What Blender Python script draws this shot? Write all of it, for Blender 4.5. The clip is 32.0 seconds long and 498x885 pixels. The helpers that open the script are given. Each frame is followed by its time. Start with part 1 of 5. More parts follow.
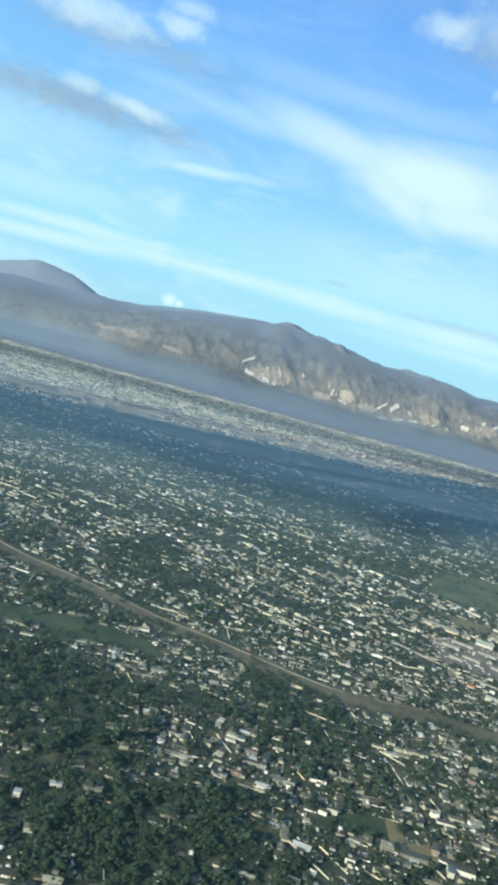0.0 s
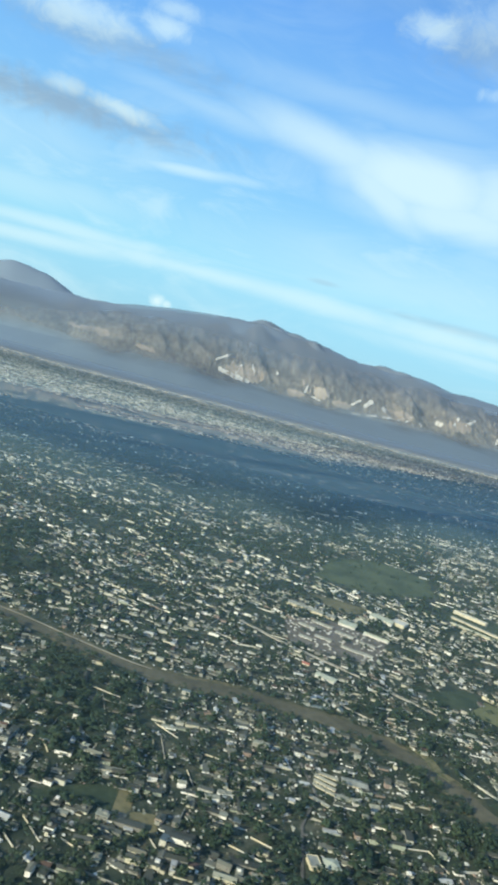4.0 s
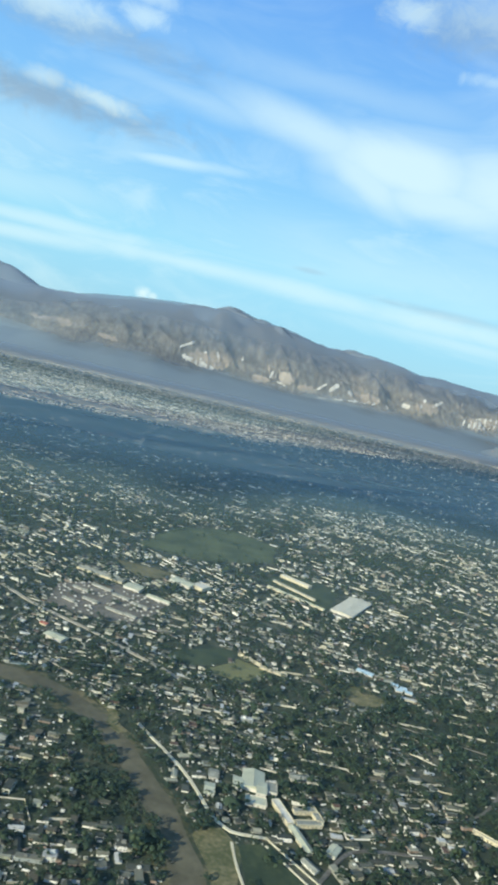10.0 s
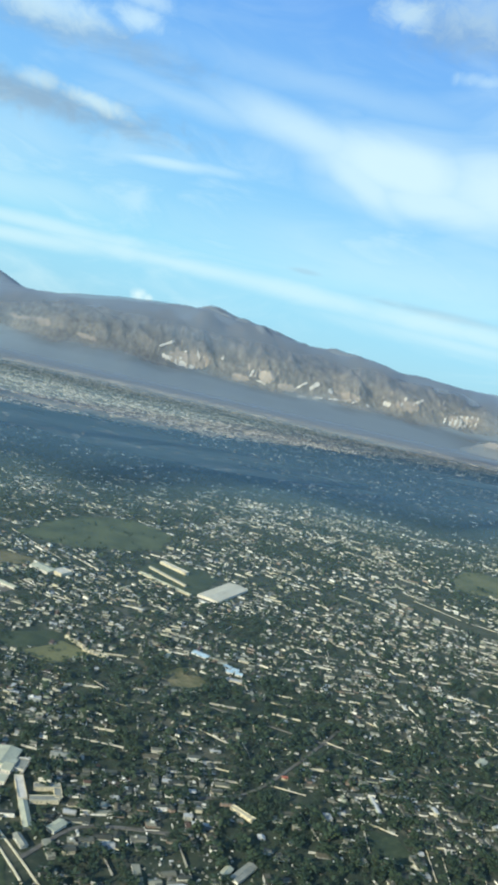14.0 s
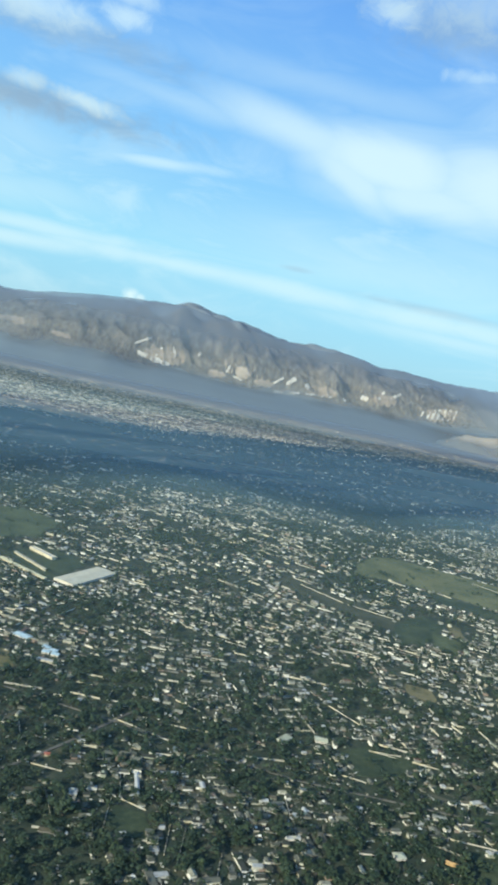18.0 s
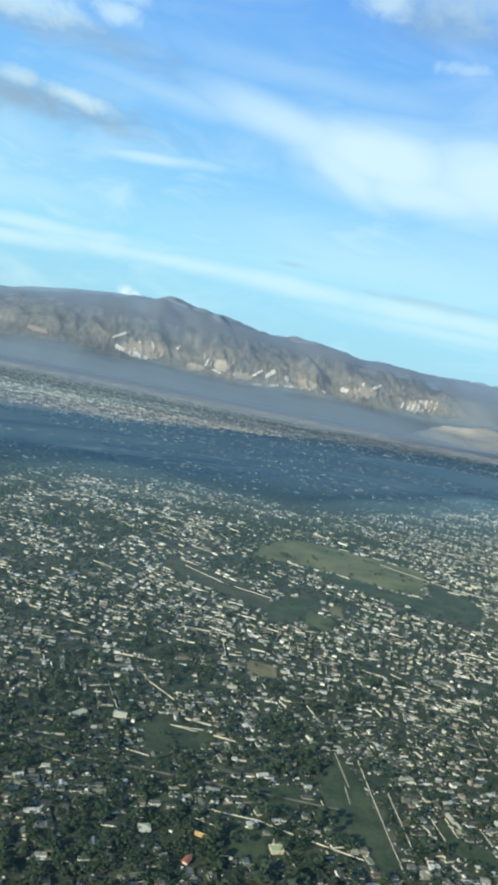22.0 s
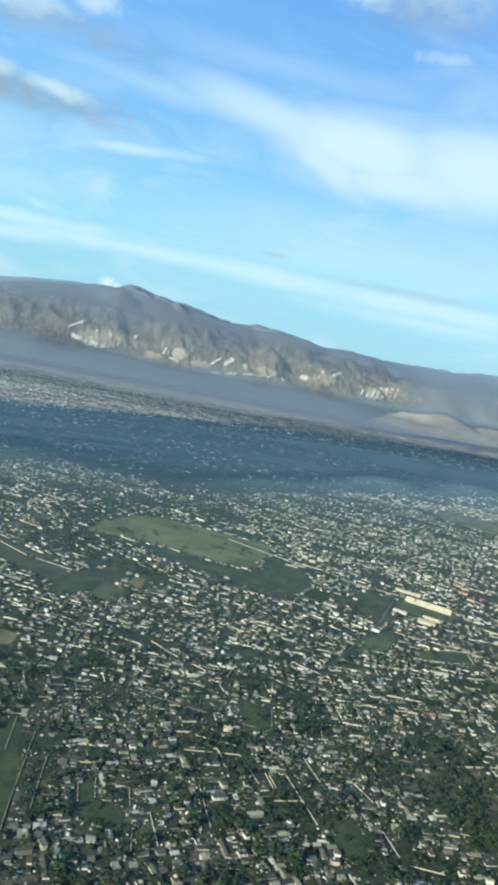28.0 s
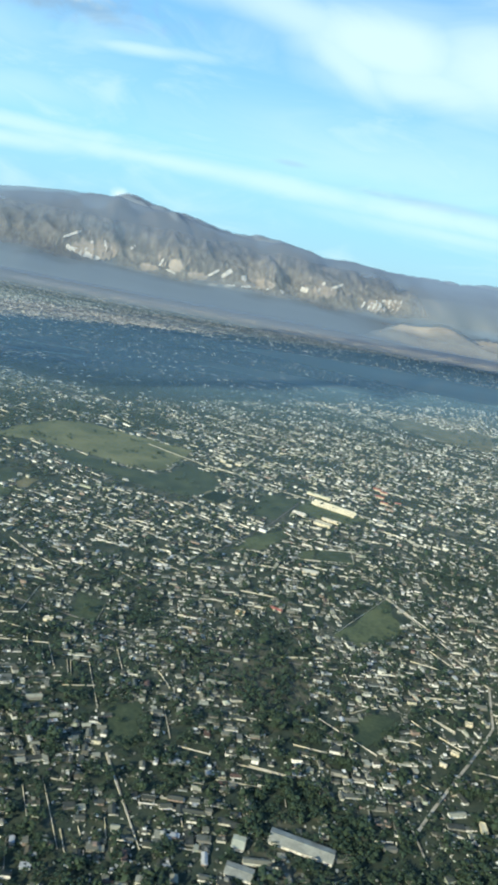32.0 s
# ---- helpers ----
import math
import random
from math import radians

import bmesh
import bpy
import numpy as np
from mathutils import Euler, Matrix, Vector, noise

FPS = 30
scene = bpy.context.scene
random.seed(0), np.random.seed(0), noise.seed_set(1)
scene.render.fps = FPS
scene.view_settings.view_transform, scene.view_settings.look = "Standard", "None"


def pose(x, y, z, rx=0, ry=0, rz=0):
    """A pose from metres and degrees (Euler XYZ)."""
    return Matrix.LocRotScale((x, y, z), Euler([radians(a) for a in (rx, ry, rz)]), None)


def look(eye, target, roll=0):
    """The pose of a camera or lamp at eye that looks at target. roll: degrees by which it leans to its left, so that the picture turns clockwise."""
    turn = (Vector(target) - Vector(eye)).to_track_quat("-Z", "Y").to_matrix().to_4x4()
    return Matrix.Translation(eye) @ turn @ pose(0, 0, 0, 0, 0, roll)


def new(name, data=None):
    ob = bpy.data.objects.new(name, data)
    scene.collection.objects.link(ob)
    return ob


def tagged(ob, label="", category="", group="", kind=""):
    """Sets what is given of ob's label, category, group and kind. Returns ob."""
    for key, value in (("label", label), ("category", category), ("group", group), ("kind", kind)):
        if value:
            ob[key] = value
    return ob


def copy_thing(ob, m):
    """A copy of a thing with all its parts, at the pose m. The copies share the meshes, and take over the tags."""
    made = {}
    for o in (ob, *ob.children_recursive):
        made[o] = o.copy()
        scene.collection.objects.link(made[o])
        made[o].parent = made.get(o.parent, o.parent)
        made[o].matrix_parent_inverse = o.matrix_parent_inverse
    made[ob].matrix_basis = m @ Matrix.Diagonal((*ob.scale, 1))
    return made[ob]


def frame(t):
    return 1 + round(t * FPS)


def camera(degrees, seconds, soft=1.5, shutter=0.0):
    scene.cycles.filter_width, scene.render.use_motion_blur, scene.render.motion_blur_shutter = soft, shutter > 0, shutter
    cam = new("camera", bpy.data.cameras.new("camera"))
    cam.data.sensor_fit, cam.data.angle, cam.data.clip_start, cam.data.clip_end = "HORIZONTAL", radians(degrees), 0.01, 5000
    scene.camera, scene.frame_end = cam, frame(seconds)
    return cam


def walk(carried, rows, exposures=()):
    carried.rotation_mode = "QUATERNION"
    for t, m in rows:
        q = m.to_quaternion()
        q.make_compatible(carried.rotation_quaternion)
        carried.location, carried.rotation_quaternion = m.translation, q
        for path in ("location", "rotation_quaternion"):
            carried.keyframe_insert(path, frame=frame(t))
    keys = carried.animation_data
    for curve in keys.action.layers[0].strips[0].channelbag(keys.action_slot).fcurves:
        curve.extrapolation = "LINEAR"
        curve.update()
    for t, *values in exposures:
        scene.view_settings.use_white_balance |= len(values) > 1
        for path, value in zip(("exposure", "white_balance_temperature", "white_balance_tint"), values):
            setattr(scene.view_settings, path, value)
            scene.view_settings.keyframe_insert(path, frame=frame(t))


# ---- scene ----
cam = camera(36.50, 32.0, soft=3.7, shutter=0.5)

PATH = [
    (0, (0.00, 0.00, 112.31), (63.12, 994.20, 25.29), 15.31),
    (1, (18.38, 0.26, 114.25), (85.71, 994.26, 28.09), 15.03),
    (2, (36.79, 0.52, 116.20), (107.91, 994.42, 31.99), 15.05),
    (3, (55.16, 0.84, 118.07), (129.57, 994.71, 36.27), 14.91),
    (3.5, (64.35, 1.06, 118.97), (139.40, 994.84, 36.80), 14.83),
    (5.5, (102.53, 2.43, 122.15), (186.58, 994.82, 32.16), 14.27),
    (6, (112.10, 2.64, 123.02), (197.18, 994.76, 31.10), 14.05),
    (7, (131.15, 2.98, 124.76), (219.02, 995.09, 35.41), 13.89),
    (8, (150.42, 3.36, 126.42), (239.89, 995.75, 41.81), 13.59),
    (9, (169.91, 3.81, 127.99), (257.67, 996.31, 42.88), 13.41),
    (10, (189.54, 4.10, 129.53), (281.67, 995.52, 36.83), 13.30),
    (11, (209.10, 4.05, 131.12), (303.97, 995.16, 37.93), 12.95),
    (12, (228.70, 3.72, 132.85), (327.84, 994.79, 43.62), 12.94),
    (13, (248.57, 3.29, 134.60), (345.56, 994.79, 47.89), 12.85),
    (14, (268.39, 2.81, 136.38), (364.54, 994.06, 45.99), 12.92),
    (14.5, (278.35, 2.60, 137.26), (376.71, 993.28, 43.04), 12.83),
    (16.5, (319.23, 2.31, 140.38), (422.74, 991.88, 40.19), 12.51),
    (17, (329.62, 2.36, 141.04), (432.73, 992.31, 44.26), 12.43),
    (18, (350.44, 2.51, 142.30), (454.57, 992.92, 51.51), 12.17),
    (19, (371.23, 2.75, 143.40), (474.15, 993.05, 49.98), 12.05),
    (20, (391.93, 3.04, 144.38), (498.97, 992.32, 45.07), 11.77),
    (21, (412.51, 3.13, 145.33), (521.56, 992.59, 50.14), 11.71),
    (22, (433.12, 3.01, 146.41), (542.89, 992.35, 50.77), 11.51),
    (23, (453.65, 2.75, 147.57), (567.56, 991.34, 49.05), 11.23),
    (24, (473.95, 2.35, 148.71), (588.76, 991.20, 53.84), 11.21),
    (25, (494.11, 1.80, 149.82), (614.67, 990.19, 57.40), 11.15),
    (25.5, (504.09, 1.51, 150.37), (625.35, 989.74, 57.14), 11.16),
    (27.5, (545.13, 0.65, 152.68), (675.00, 987.24, 53.80), 11.11),
    (28, (555.69, 0.50, 153.19), (687.85, 986.41, 50.64), 11.06),
    (28.5, (566.29, 0.37, 153.70), (701.49, 984.83, 41.65), 11.08),
    (29, (576.93, 0.27, 154.20), (719.27, 982.02, 28.06), 11.08),
    (29.5, (587.53, 0.19, 154.69), (732.06, 979.18, 10.88), 11.06),
    (30, (598.11, 0.12, 155.15), (743.62, 976.11, -6.98), 11.03),
    (30.5, (608.66, 0.08, 155.59), (752.02, 973.48, -23.14), 11.06),
    (31, (619.14, 0.05, 156.02), (761.54, 970.54, -38.56), 11.19),
    (31.5, (629.58, 0.02, 156.43), (765.14, 969.33, -48.69), 11.19),
    (32, (640.00, -0.00, 156.85), (770.27, 968.25, -56.51), 11.05),
]
walk(cam, [(t, look(e, g, r)) for t, e, g, r in PATH], exposures=[(0, 0.2, 6500, 0), (2, 0.2, 6500, 0), (3, 0.12, 6500, 0), (8, 0.12, 6500, 0), (31, 0.12, 6500, 0), (32, 0.26, 6500, 0)])

# ---- light ----
SUN_AZ, SUN_EL = radians(228), radians(22)          # compass bearing from +y, clockwise
to_sun = Vector((math.sin(SUN_AZ) * math.cos(SUN_EL), math.cos(SUN_AZ) * math.cos(SUN_EL), math.sin(SUN_EL)))
sun = new("sun", bpy.data.lights.new("sun", "SUN"))
sun.data.energy, sun.data.angle, sun.data.color = 5.0, radians(0.6), (0.98, 0.87, 0.69)
sun.rotation_euler = to_sun.to_track_quat("Z", "Y").to_euler()


class Nodes:
    """Short hand for building node trees."""

    def __init__(self, tree):
        self.t = tree
        tree.nodes.clear()

    def add(self, kind, **inputs):
        n = self.t.nodes.new(kind)
        for key, value in inputs.items():
            key = int(key[1:]) if key[0] == "i" and key[1:].isdigit() else key.replace("_", " ")
            if hasattr(value, "is_linked"):
                self.t.links.new(value, n.inputs[key])
            else:
                n.inputs[key].default_value = value
        return n

    def math(self, op, a, b=0.0, c=0.0, clamp=False):
        n = self.add("ShaderNodeMath", i0=a, i1=b, i2=c)
        n.operation, n.use_clamp = op, clamp
        return n.outputs[0]

    def span(self, value, a, b, lo=0.0, hi=1.0):
        n = self.add("ShaderNodeMapRange", i0=value, i1=float(a), i2=float(b), i3=float(lo), i4=float(hi))
        n.interpolation_type = "SMOOTHSTEP"
        return n.outputs[0]

    def noise(self, vector, scale, detail=4.0, rough=0.55, distort=0.0):
        n = self.add("ShaderNodeTexNoise", Vector=vector, Scale=float(scale), Detail=float(detail), Roughness=float(rough), Distortion=float(distort))
        return n.outputs["Fac"]

    def mix(self, fac, a, b):
        n = self.t.nodes.new("ShaderNodeMix")
        n.data_type = "RGBA"
        for socket, value in ((n.inputs[0], fac), (n.inputs[6], a), (n.inputs[7], b)):
            if hasattr(value, "is_linked"):
                self.t.links.new(value, socket)
            else:
                socket.default_value = value if isinstance(value, float) else (*value[:3], 1.0)
        return n.outputs[2]

    def ramp(self, fac, stops):
        n = self.add("ShaderNodeValToRGB", Fac=fac)
        cr = n.color_ramp
        while len(cr.elements) < len(stops):
            cr.elements.new(0.5)
        for e, (p, c) in zip(cr.elements, stops):
            e.position, e.color = p, (*c, 1.0)
        return n.outputs[0]


# ---- sky with its clouds ----
world = bpy.data.worlds.new("sky")
scene.world = world
world.use_nodes = True
w = Nodes(world.node_tree)
sky = w.t.nodes.new("ShaderNodeTexSky")
sky.sky_type, sky.sun_disc = "NISHITA", False
sky.sun_elevation, sky.sun_rotation = SUN_EL, SUN_AZ
sky.altitude, sky.air_density, sky.dust_density, sky.ozone_density = 100.0, 1.0, 0.6, 2.5
way = w.add("ShaderNodeTexCoord").outputs["Generated"]
sep = w.add("ShaderNodeSeparateXYZ", Vector=way)
az = w.math("MULTIPLY", w.math("ARCTAN2", sep.outputs[0], sep.outputs[1]), 57.2958)
el = w.math("MULTIPLY", w.math("ARCSINE", sep.outputs[2]), 57.2958)
flat = w.add("ShaderNodeCombineXYZ", X=w.math("MULTIPLY", az, 0.35), Y=el, Z=0.0).outputs[0]
round_ = w.add("ShaderNodeCombineXYZ", X=w.math("MULTIPLY", az, 0.8), Y=el, Z=0.0).outputs[0]
wisp = w.noise(flat, 0.30, 6, 0.58, 0.9)
fluff = w.noise(round_, 0.75, 6, 0.62, 0.5)


def cloud(az0, el0, raz, rel, tilt, soft, detail, gain, torn=None):
    """The density of one bank of cloud: an ellipse in degrees of bearing and height, broken up by noise."""
    c, s = math.cos(radians(tilt)), math.sin(radians(tilt))
    dx, dy = w.math("SUBTRACT", az, az0), w.math("SUBTRACT", el, el0)
    u = w.math("DIVIDE", w.math("ADD", w.math("MULTIPLY", dx, c), w.math("MULTIPLY", dy, s)), raz)
    v = w.math("DIVIDE", w.math("SUBTRACT", w.math("MULTIPLY", dy, c), w.math("MULTIPLY", dx, s)), rel)
    r = w.math("SQRT", w.math("ADD", w.math("MULTIPLY", u, u), w.math("MULTIPLY", v, v)))
    r = w.math("ADD", r, w.math("MULTIPLY", w.math("SUBTRACT", detail, 0.5), torn or (1.9 if detail is wisp else 2.4)))
    return w.math("MULTIPLY", w.span(r, 1.0 + soft, 1.0 - soft), gain)


WISPS = [  # bearing, height, half widths, tilt, softness, which noise, density, raggedness
    (12.0, 16.4, 6.6, 2.0, -4, 0.70, wisp, 0.80, 0.8), (21.0, 16.0, 8.0, 2.7, 0, 0.7, wisp, 0.78, 0.8), (5.8, 17.2, 6.4, 1.2, -8, 0.85, wisp, 0.64, 0.9), (9.3, 15.1, 4.0, 1.2, -26, 0.75, wisp, 0.70, 0.8), (15.5, 14.5, 7.0, 1.3, 0, 0.8, wisp, 0.72, 0.9), (11.0, 18.3, 8.0, 0.8, 1, 0.95, wisp, 0.36, 1.4),
    (-13, 6.9, 9, 0.42, 2, 0.98, wisp, 0.52), (-15, 5.7, 7, 0.45, 4, 0.98, wisp, 0.55), (-2.5, 6.6, 9, 0.5, 1, 0.98, wisp, 0.56), (6.5, 6.6, 9, 0.6, -1, 0.98, wisp, 0.56), (18, 6.3, 9, 0.75, -2, 0.98, wisp, 0.58), (20, 5.2, 8, 0.5, -1, 0.98, wisp, 0.45)]
STREAKS = [(16, 9.4, 13, 2.2, 0, 0.95, wisp, 0.34), (-5.2, 13.2, 4.6, 0.35, 5, 0.9, wisp, 0.55), (-16, 9.0, 8, 0.9, 3, 0.9, wisp, 0.30), (-4, 17.5, 6, 0.6, -4, 1.0, wisp, 0.30), (6, 20.5, 9, 0.8, -3, 1.0, wisp, 0.22)]
PUFFS = [
    (-14.8, 20.5, 3.2, 1.0, 0, 1.0, fluff, 0.56), (-8.8, 21.4, 1.5, 0.55, 0, 1.0, fluff, 0.58), (-8.4, 22.7, 1.4, 0.5, 0, 0.9, fluff, 0.42), (-10.4, 15.7, 2.0, 0.45, -6, 1.0, fluff, 0.60),
    (-14.7, 16.0, 1.2, 0.4, 0, 1.0, fluff, 0.45), (9.9, 25.7, 1.5, 0.8, 0, 1.0, fluff, 0.52), (16, 26.6, 4.5, 1.4, 0, 0.9, fluff, 0.30), (16.5, 22.6, 1.8, 0.4, 0, 0.9, fluff, 0.40),
    (-4.9, 3.75, 0.42, 0.36, 0, 0.8, fluff, 0.85), (-4.2, 3.65, 0.30, 0.22, 0, 0.8, fluff, 0.7), (-22, 12, 10, 2.0, 0, 0.9, wisp, 0.3), (34, 20, 12, 6, 0, 0.9, wisp, 0.5)]
GREY = [(-15.5, 14.9, 8.0, 0.9, 1, 0.95, fluff, 0.85), (-9.0, 14.7, 3.0, 0.5, -4, 0.95, fluff, 0.6), (-12, 19.6, 6, 0.7, 0, 0.95, fluff, 0.5), (-8.5, 15.0, 2.0, 0.4, -8, 0.9, fluff, 0.6), (14.4, 25.2, 4.0, 1.2, 0, 1.0, fluff, 0.55), (-14, 19.3, 4, 0.6, 0, 0.9, fluff, 0.5), (17, 7.1, 4.5, 0.28, -2, 0.9, wisp, 0.40), (6.8, 8.15, 0.9, 0.16, 0, 0.8, wisp, 0.35), (13.4, 7.2, 1.4, 0.18, -2, 0.8, wisp, 0.35), (-6, 18.7, 2.2, 0.3, -3, 0.9, wisp, 0.25)]


def total(rows):
    out = 0.0
    for row in rows:
        out = w.math("MAXIMUM", out, cloud(*row))
    return out


veil = w.math("MULTIPLY", w.span(wisp, 0.42, 0.75), w.span(el, 24, 8, 0.10, 0.40))
white = w.math("MAXIMUM", total(WISPS + STREAKS + PUFFS), veil, clamp=True)
air = w.ramp(w.math("DIVIDE", el, 60.0, clamp=True), [(0.0, (0.33, 0.60, 0.80)), (0.07, (0.34, 0.67, 0.92)), (0.13, (0.36, 0.72, 0.98)), (0.25, (0.255, 0.57, 1.0)), (0.42, (0.165, 0.41, 0.95)), (0.62, (0.09, 0.20, 0.44)), (1.0, (0.06, 0.12, 0.26))])
air = w.add("ShaderNodeVectorMath", i0=air, i1=(8.4, 8.4, 8.4))
air.operation = "MULTIPLY"
blue = w.mix(0.85, sky.outputs[0], air.outputs[0])
lit = w.mix(total(GREY), blue, (2.3, 3.3, 4.7))
lit = w.mix(white, lit, (6.25, 7.55, 8.2))
back = w.add("ShaderNodeBackground", Color=lit, Strength=0.12)
w.t.links.new(back.outputs[0], w.add("ShaderNodeOutputWorld").inputs[0])

# ---- materials ----
def material(name, build, rough=0.9):
    m = bpy.data.materials.new(name)
    m.use_nodes = True
    n = Nodes(m.node_tree)
    shader = n.add("ShaderNodeBsdfPrincipled", Roughness=rough)
    place = n.add("ShaderNodeNewGeometry")
    out = n.add("ShaderNodeOutputMaterial")
    n.t.links.new(shader.outputs[0], out.inputs[0])
    build(n, shader, place.outputs["Position"], place)
    return m


def bumped(n, shader, height, strength, distance):
    b = n.add("ShaderNodeBump", Strength=strength, Distance=distance, Height=height)
    n.t.links.new(b.outputs[0], shader.inputs["Normal"])


def speckled(name, dark, light, scale, fine, rough=0.92, bump=0.0, low=0.35, high=0.68):
    """Two scales of mottling between two colours."""
    def build(n, shader, pos, geo):
        a = n.noise(pos, scale, 4, 0.6)
        b = n.noise(pos, fine, 3, 0.6)
        f = n.math("ADD", n.math("MULTIPLY", a, 0.65), n.math("MULTIPLY", b, 0.35))
        n.t.links.new(n.mix(n.span(f, low, high), dark, light), shader.inputs["Base Color"])
        if bump:
            bumped(n, shader, b, 0.6, bump)
    return material(name, build, rough)


def picked(name, stops, by, scale, rough, wear=0.35, dirt=(0.12, 0.10, 0.08), metal=0.0):
    """One colour out of a row for each piece, with dirt and wear on it."""
    def build(n, shader, pos, geo):
        which = geo.outputs["Random Per Island"] if by == "island" else n.t.nodes.new("ShaderNodeObjectInfo").outputs["Random"]
        r = n.ramp(which, stops)
        n.t.nodes[-1].color_ramp.interpolation = "CONSTANT"
        d = n.math("MULTIPLY", n.span(n.noise(pos, scale, 5, 0.65), 0.42, 0.75), wear)
        n.t.links.new(n.mix(d, r, dirt), shader.inputs["Base Color"])
        shader.inputs["Metallic"].default_value = metal
    return material(name, build, rough)


WALL_STOPS = [(0.0, (0.57, 0.565, 0.475)), (0.15, (0.30, 0.30, 0.26)), (0.30, (0.86, 0.86, 0.78)), (0.46, (0.22, 0.22, 0.195)), (0.62, (0.64, 0.61, 0.46)),
              (0.72, (0.34, 0.26, 0.21)), (0.78, (0.33, 0.37, 0.36)), (0.83, (0.40, 0.44, 0.34)), (0.88, (0.94, 0.92, 0.84))]
ROOF_STOPS = [(p, (0.82 * c[0], 0.86 * c[1], 0.86 * c[2])) for p, c in [(0.0, (0.105, 0.115, 0.095)), (0.22, (0.180, 0.188, 0.155)), (0.40, (0.065, 0.075, 0.062)), (0.57, (0.270, 0.265, 0.205)), (0.69, (0.145, 0.130, 0.092)),
              (0.77, (0.470, 0.460, 0.360)), (0.89, (0.159, 0.098, 0.079)), (0.905, (0.140, 0.190, 0.215)), (0.925, (0.660, 0.660, 0.660))]]
m_wall = picked("plaster", WALL_STOPS, "island", 1.3, 0.9)
m_roof = picked("concrete and tin roofs", ROOF_STOPS, "island", 0.9, 0.75, 0.4)
m_wall_one = picked("house plaster", [(p, tuple(0.92 * v for v in c)) for p, c in WALL_STOPS], "object", 1.3, 0.9)
# shaded copy of the plaster: the same colours at 0.42, for houses under the cloud
m_wall_shaded = picked("plaster darkened for cloud shade", [(p, tuple(0.42 * v for v in c)) for p, c in WALL_STOPS], "island", 0.4, 0.9)
m_roof_low = picked("darker weathered roofs", [(p, tuple(0.85 * v for v in c)) for p, c in ROOF_STOPS], "island", 0.9, 0.75, 0.4)
m_roof_one = picked("house roof", [(p, tuple(0.80 * v for v in c)) for p, c in ROOF_STOPS], "object", 0.9, 0.75, 0.4)
m_far = picked("far plaster and dust", [(0.0, (0.50, 0.435, 0.335)), (0.26, (0.68, 0.60, 0.47)), (0.46, (0.16, 0.145, 0.11)), (0.68, (0.92, 0.85, 0.70))], "island", 0.05, 0.9, 0.3)
m_fence = picked("block wall", [(0.0, (0.40, 0.39, 0.31)), (0.4, (0.58, 0.57, 0.49)), (0.65, (0.33, 0.33, 0.29))], "island", 0.8, 0.92, 0.25)
m_limed = picked("limed block wall", [(0.0, (0.64, 0.61, 0.47)), (0.4, (0.76, 0.74, 0.62)), (0.75, (0.52, 0.51, 0.43))], "island", 0.8, 0.92, 0.2)
m_white = speckled("whitewashed wall", (0.60, 0.58, 0.50), (0.80, 0.78, 0.70), 0.5, 3.0)
m_block = speckled("weathered block wall", (0.44, 0.425, 0.35), (0.70, 0.68, 0.59), 0.35, 2.5)
m_cream = speckled("cream painted wall", (0.60, 0.545, 0.375), (0.76, 0.70, 0.52), 0.5, 3.0)
m_shell = speckled("cream sheet roof", (0.60, 0.57, 0.45), (0.76, 0.73, 0.60), 0.25, 2.5, 0.7)
m_metal = speckled("pale corrugated roof", (0.44, 0.46, 0.35), (0.60, 0.62, 0.48), 0.25, 2.5, 0.55)
m_tin = speckled("grey sheet roof", (0.24, 0.25, 0.215), (0.40, 0.41, 0.35), 0.3, 2.0, 0.6)
m_blue = speckled("light blue sheet roof", (0.40, 0.57, 0.68), (0.58, 0.73, 0.82), 0.3, 2.0, 0.55)
m_orange = speckled("orange painted roof", (0.46, 0.29, 0.13), (0.62, 0.42, 0.20), 0.3, 2.0, 0.7)
m_red = speckled("red painted roof", (0.36, 0.12, 0.09), (0.48, 0.20, 0.15), 0.3, 2.0, 0.7)
m_green = speckled("pale green roof", (0.36, 0.44, 0.24), (0.50, 0.56, 0.34), 0.3, 2.0, 0.7)
m_glass = speckled("dark window opening", (0.02, 0.025, 0.03), (0.05, 0.05, 0.05), 1.0, 5.0, 0.3)
m_door = speckled("dark brown door", (0.06, 0.04, 0.03), (0.12, 0.08, 0.05), 1.0, 5.0, 0.6)
m_road = speckled("dusty road", (0.36, 0.33, 0.26), (0.60, 0.56, 0.45), 0.10, 0.8)
m_pave = speckled("pale concrete road", (0.44, 0.41, 0.30), (0.62, 0.58, 0.44), 0.10, 0.8)
m_lane = speckled("limed lane", (0.60, 0.565, 0.42), (0.78, 0.74, 0.56), 0.10, 0.8)
m_asphalt = speckled("worn asphalt", (0.10, 0.10, 0.09), (0.20, 0.195, 0.175), 0.10, 0.8)
m_sand = speckled("river sand", (0.15, 0.145, 0.115), (0.31, 0.295, 0.24), 0.06, 0.5)
m_bar = speckled("sandy grass bar", (0.085, 0.10, 0.042), (0.30, 0.255, 0.14), 0.09, 0.7, low=0.40, high=0.66)
m_bank = speckled("grassy bank", (0.035, 0.052, 0.028), (0.20, 0.17, 0.095), 0.05, 0.4, low=0.42, high=0.66)
m_water = speckled("muddy river", (0.088, 0.083, 0.053), (0.165, 0.152, 0.10), 0.04, 0.3, 0.9)
m_grass = speckled("meadow grass", (0.085, 0.105, 0.047), (0.20, 0.205, 0.095), 0.03, 0.35, low=0.36, high=0.64)
m_trodden = speckled("trodden ground", (0.12, 0.112, 0.092), (0.25, 0.225, 0.185), 0.08, 0.7)
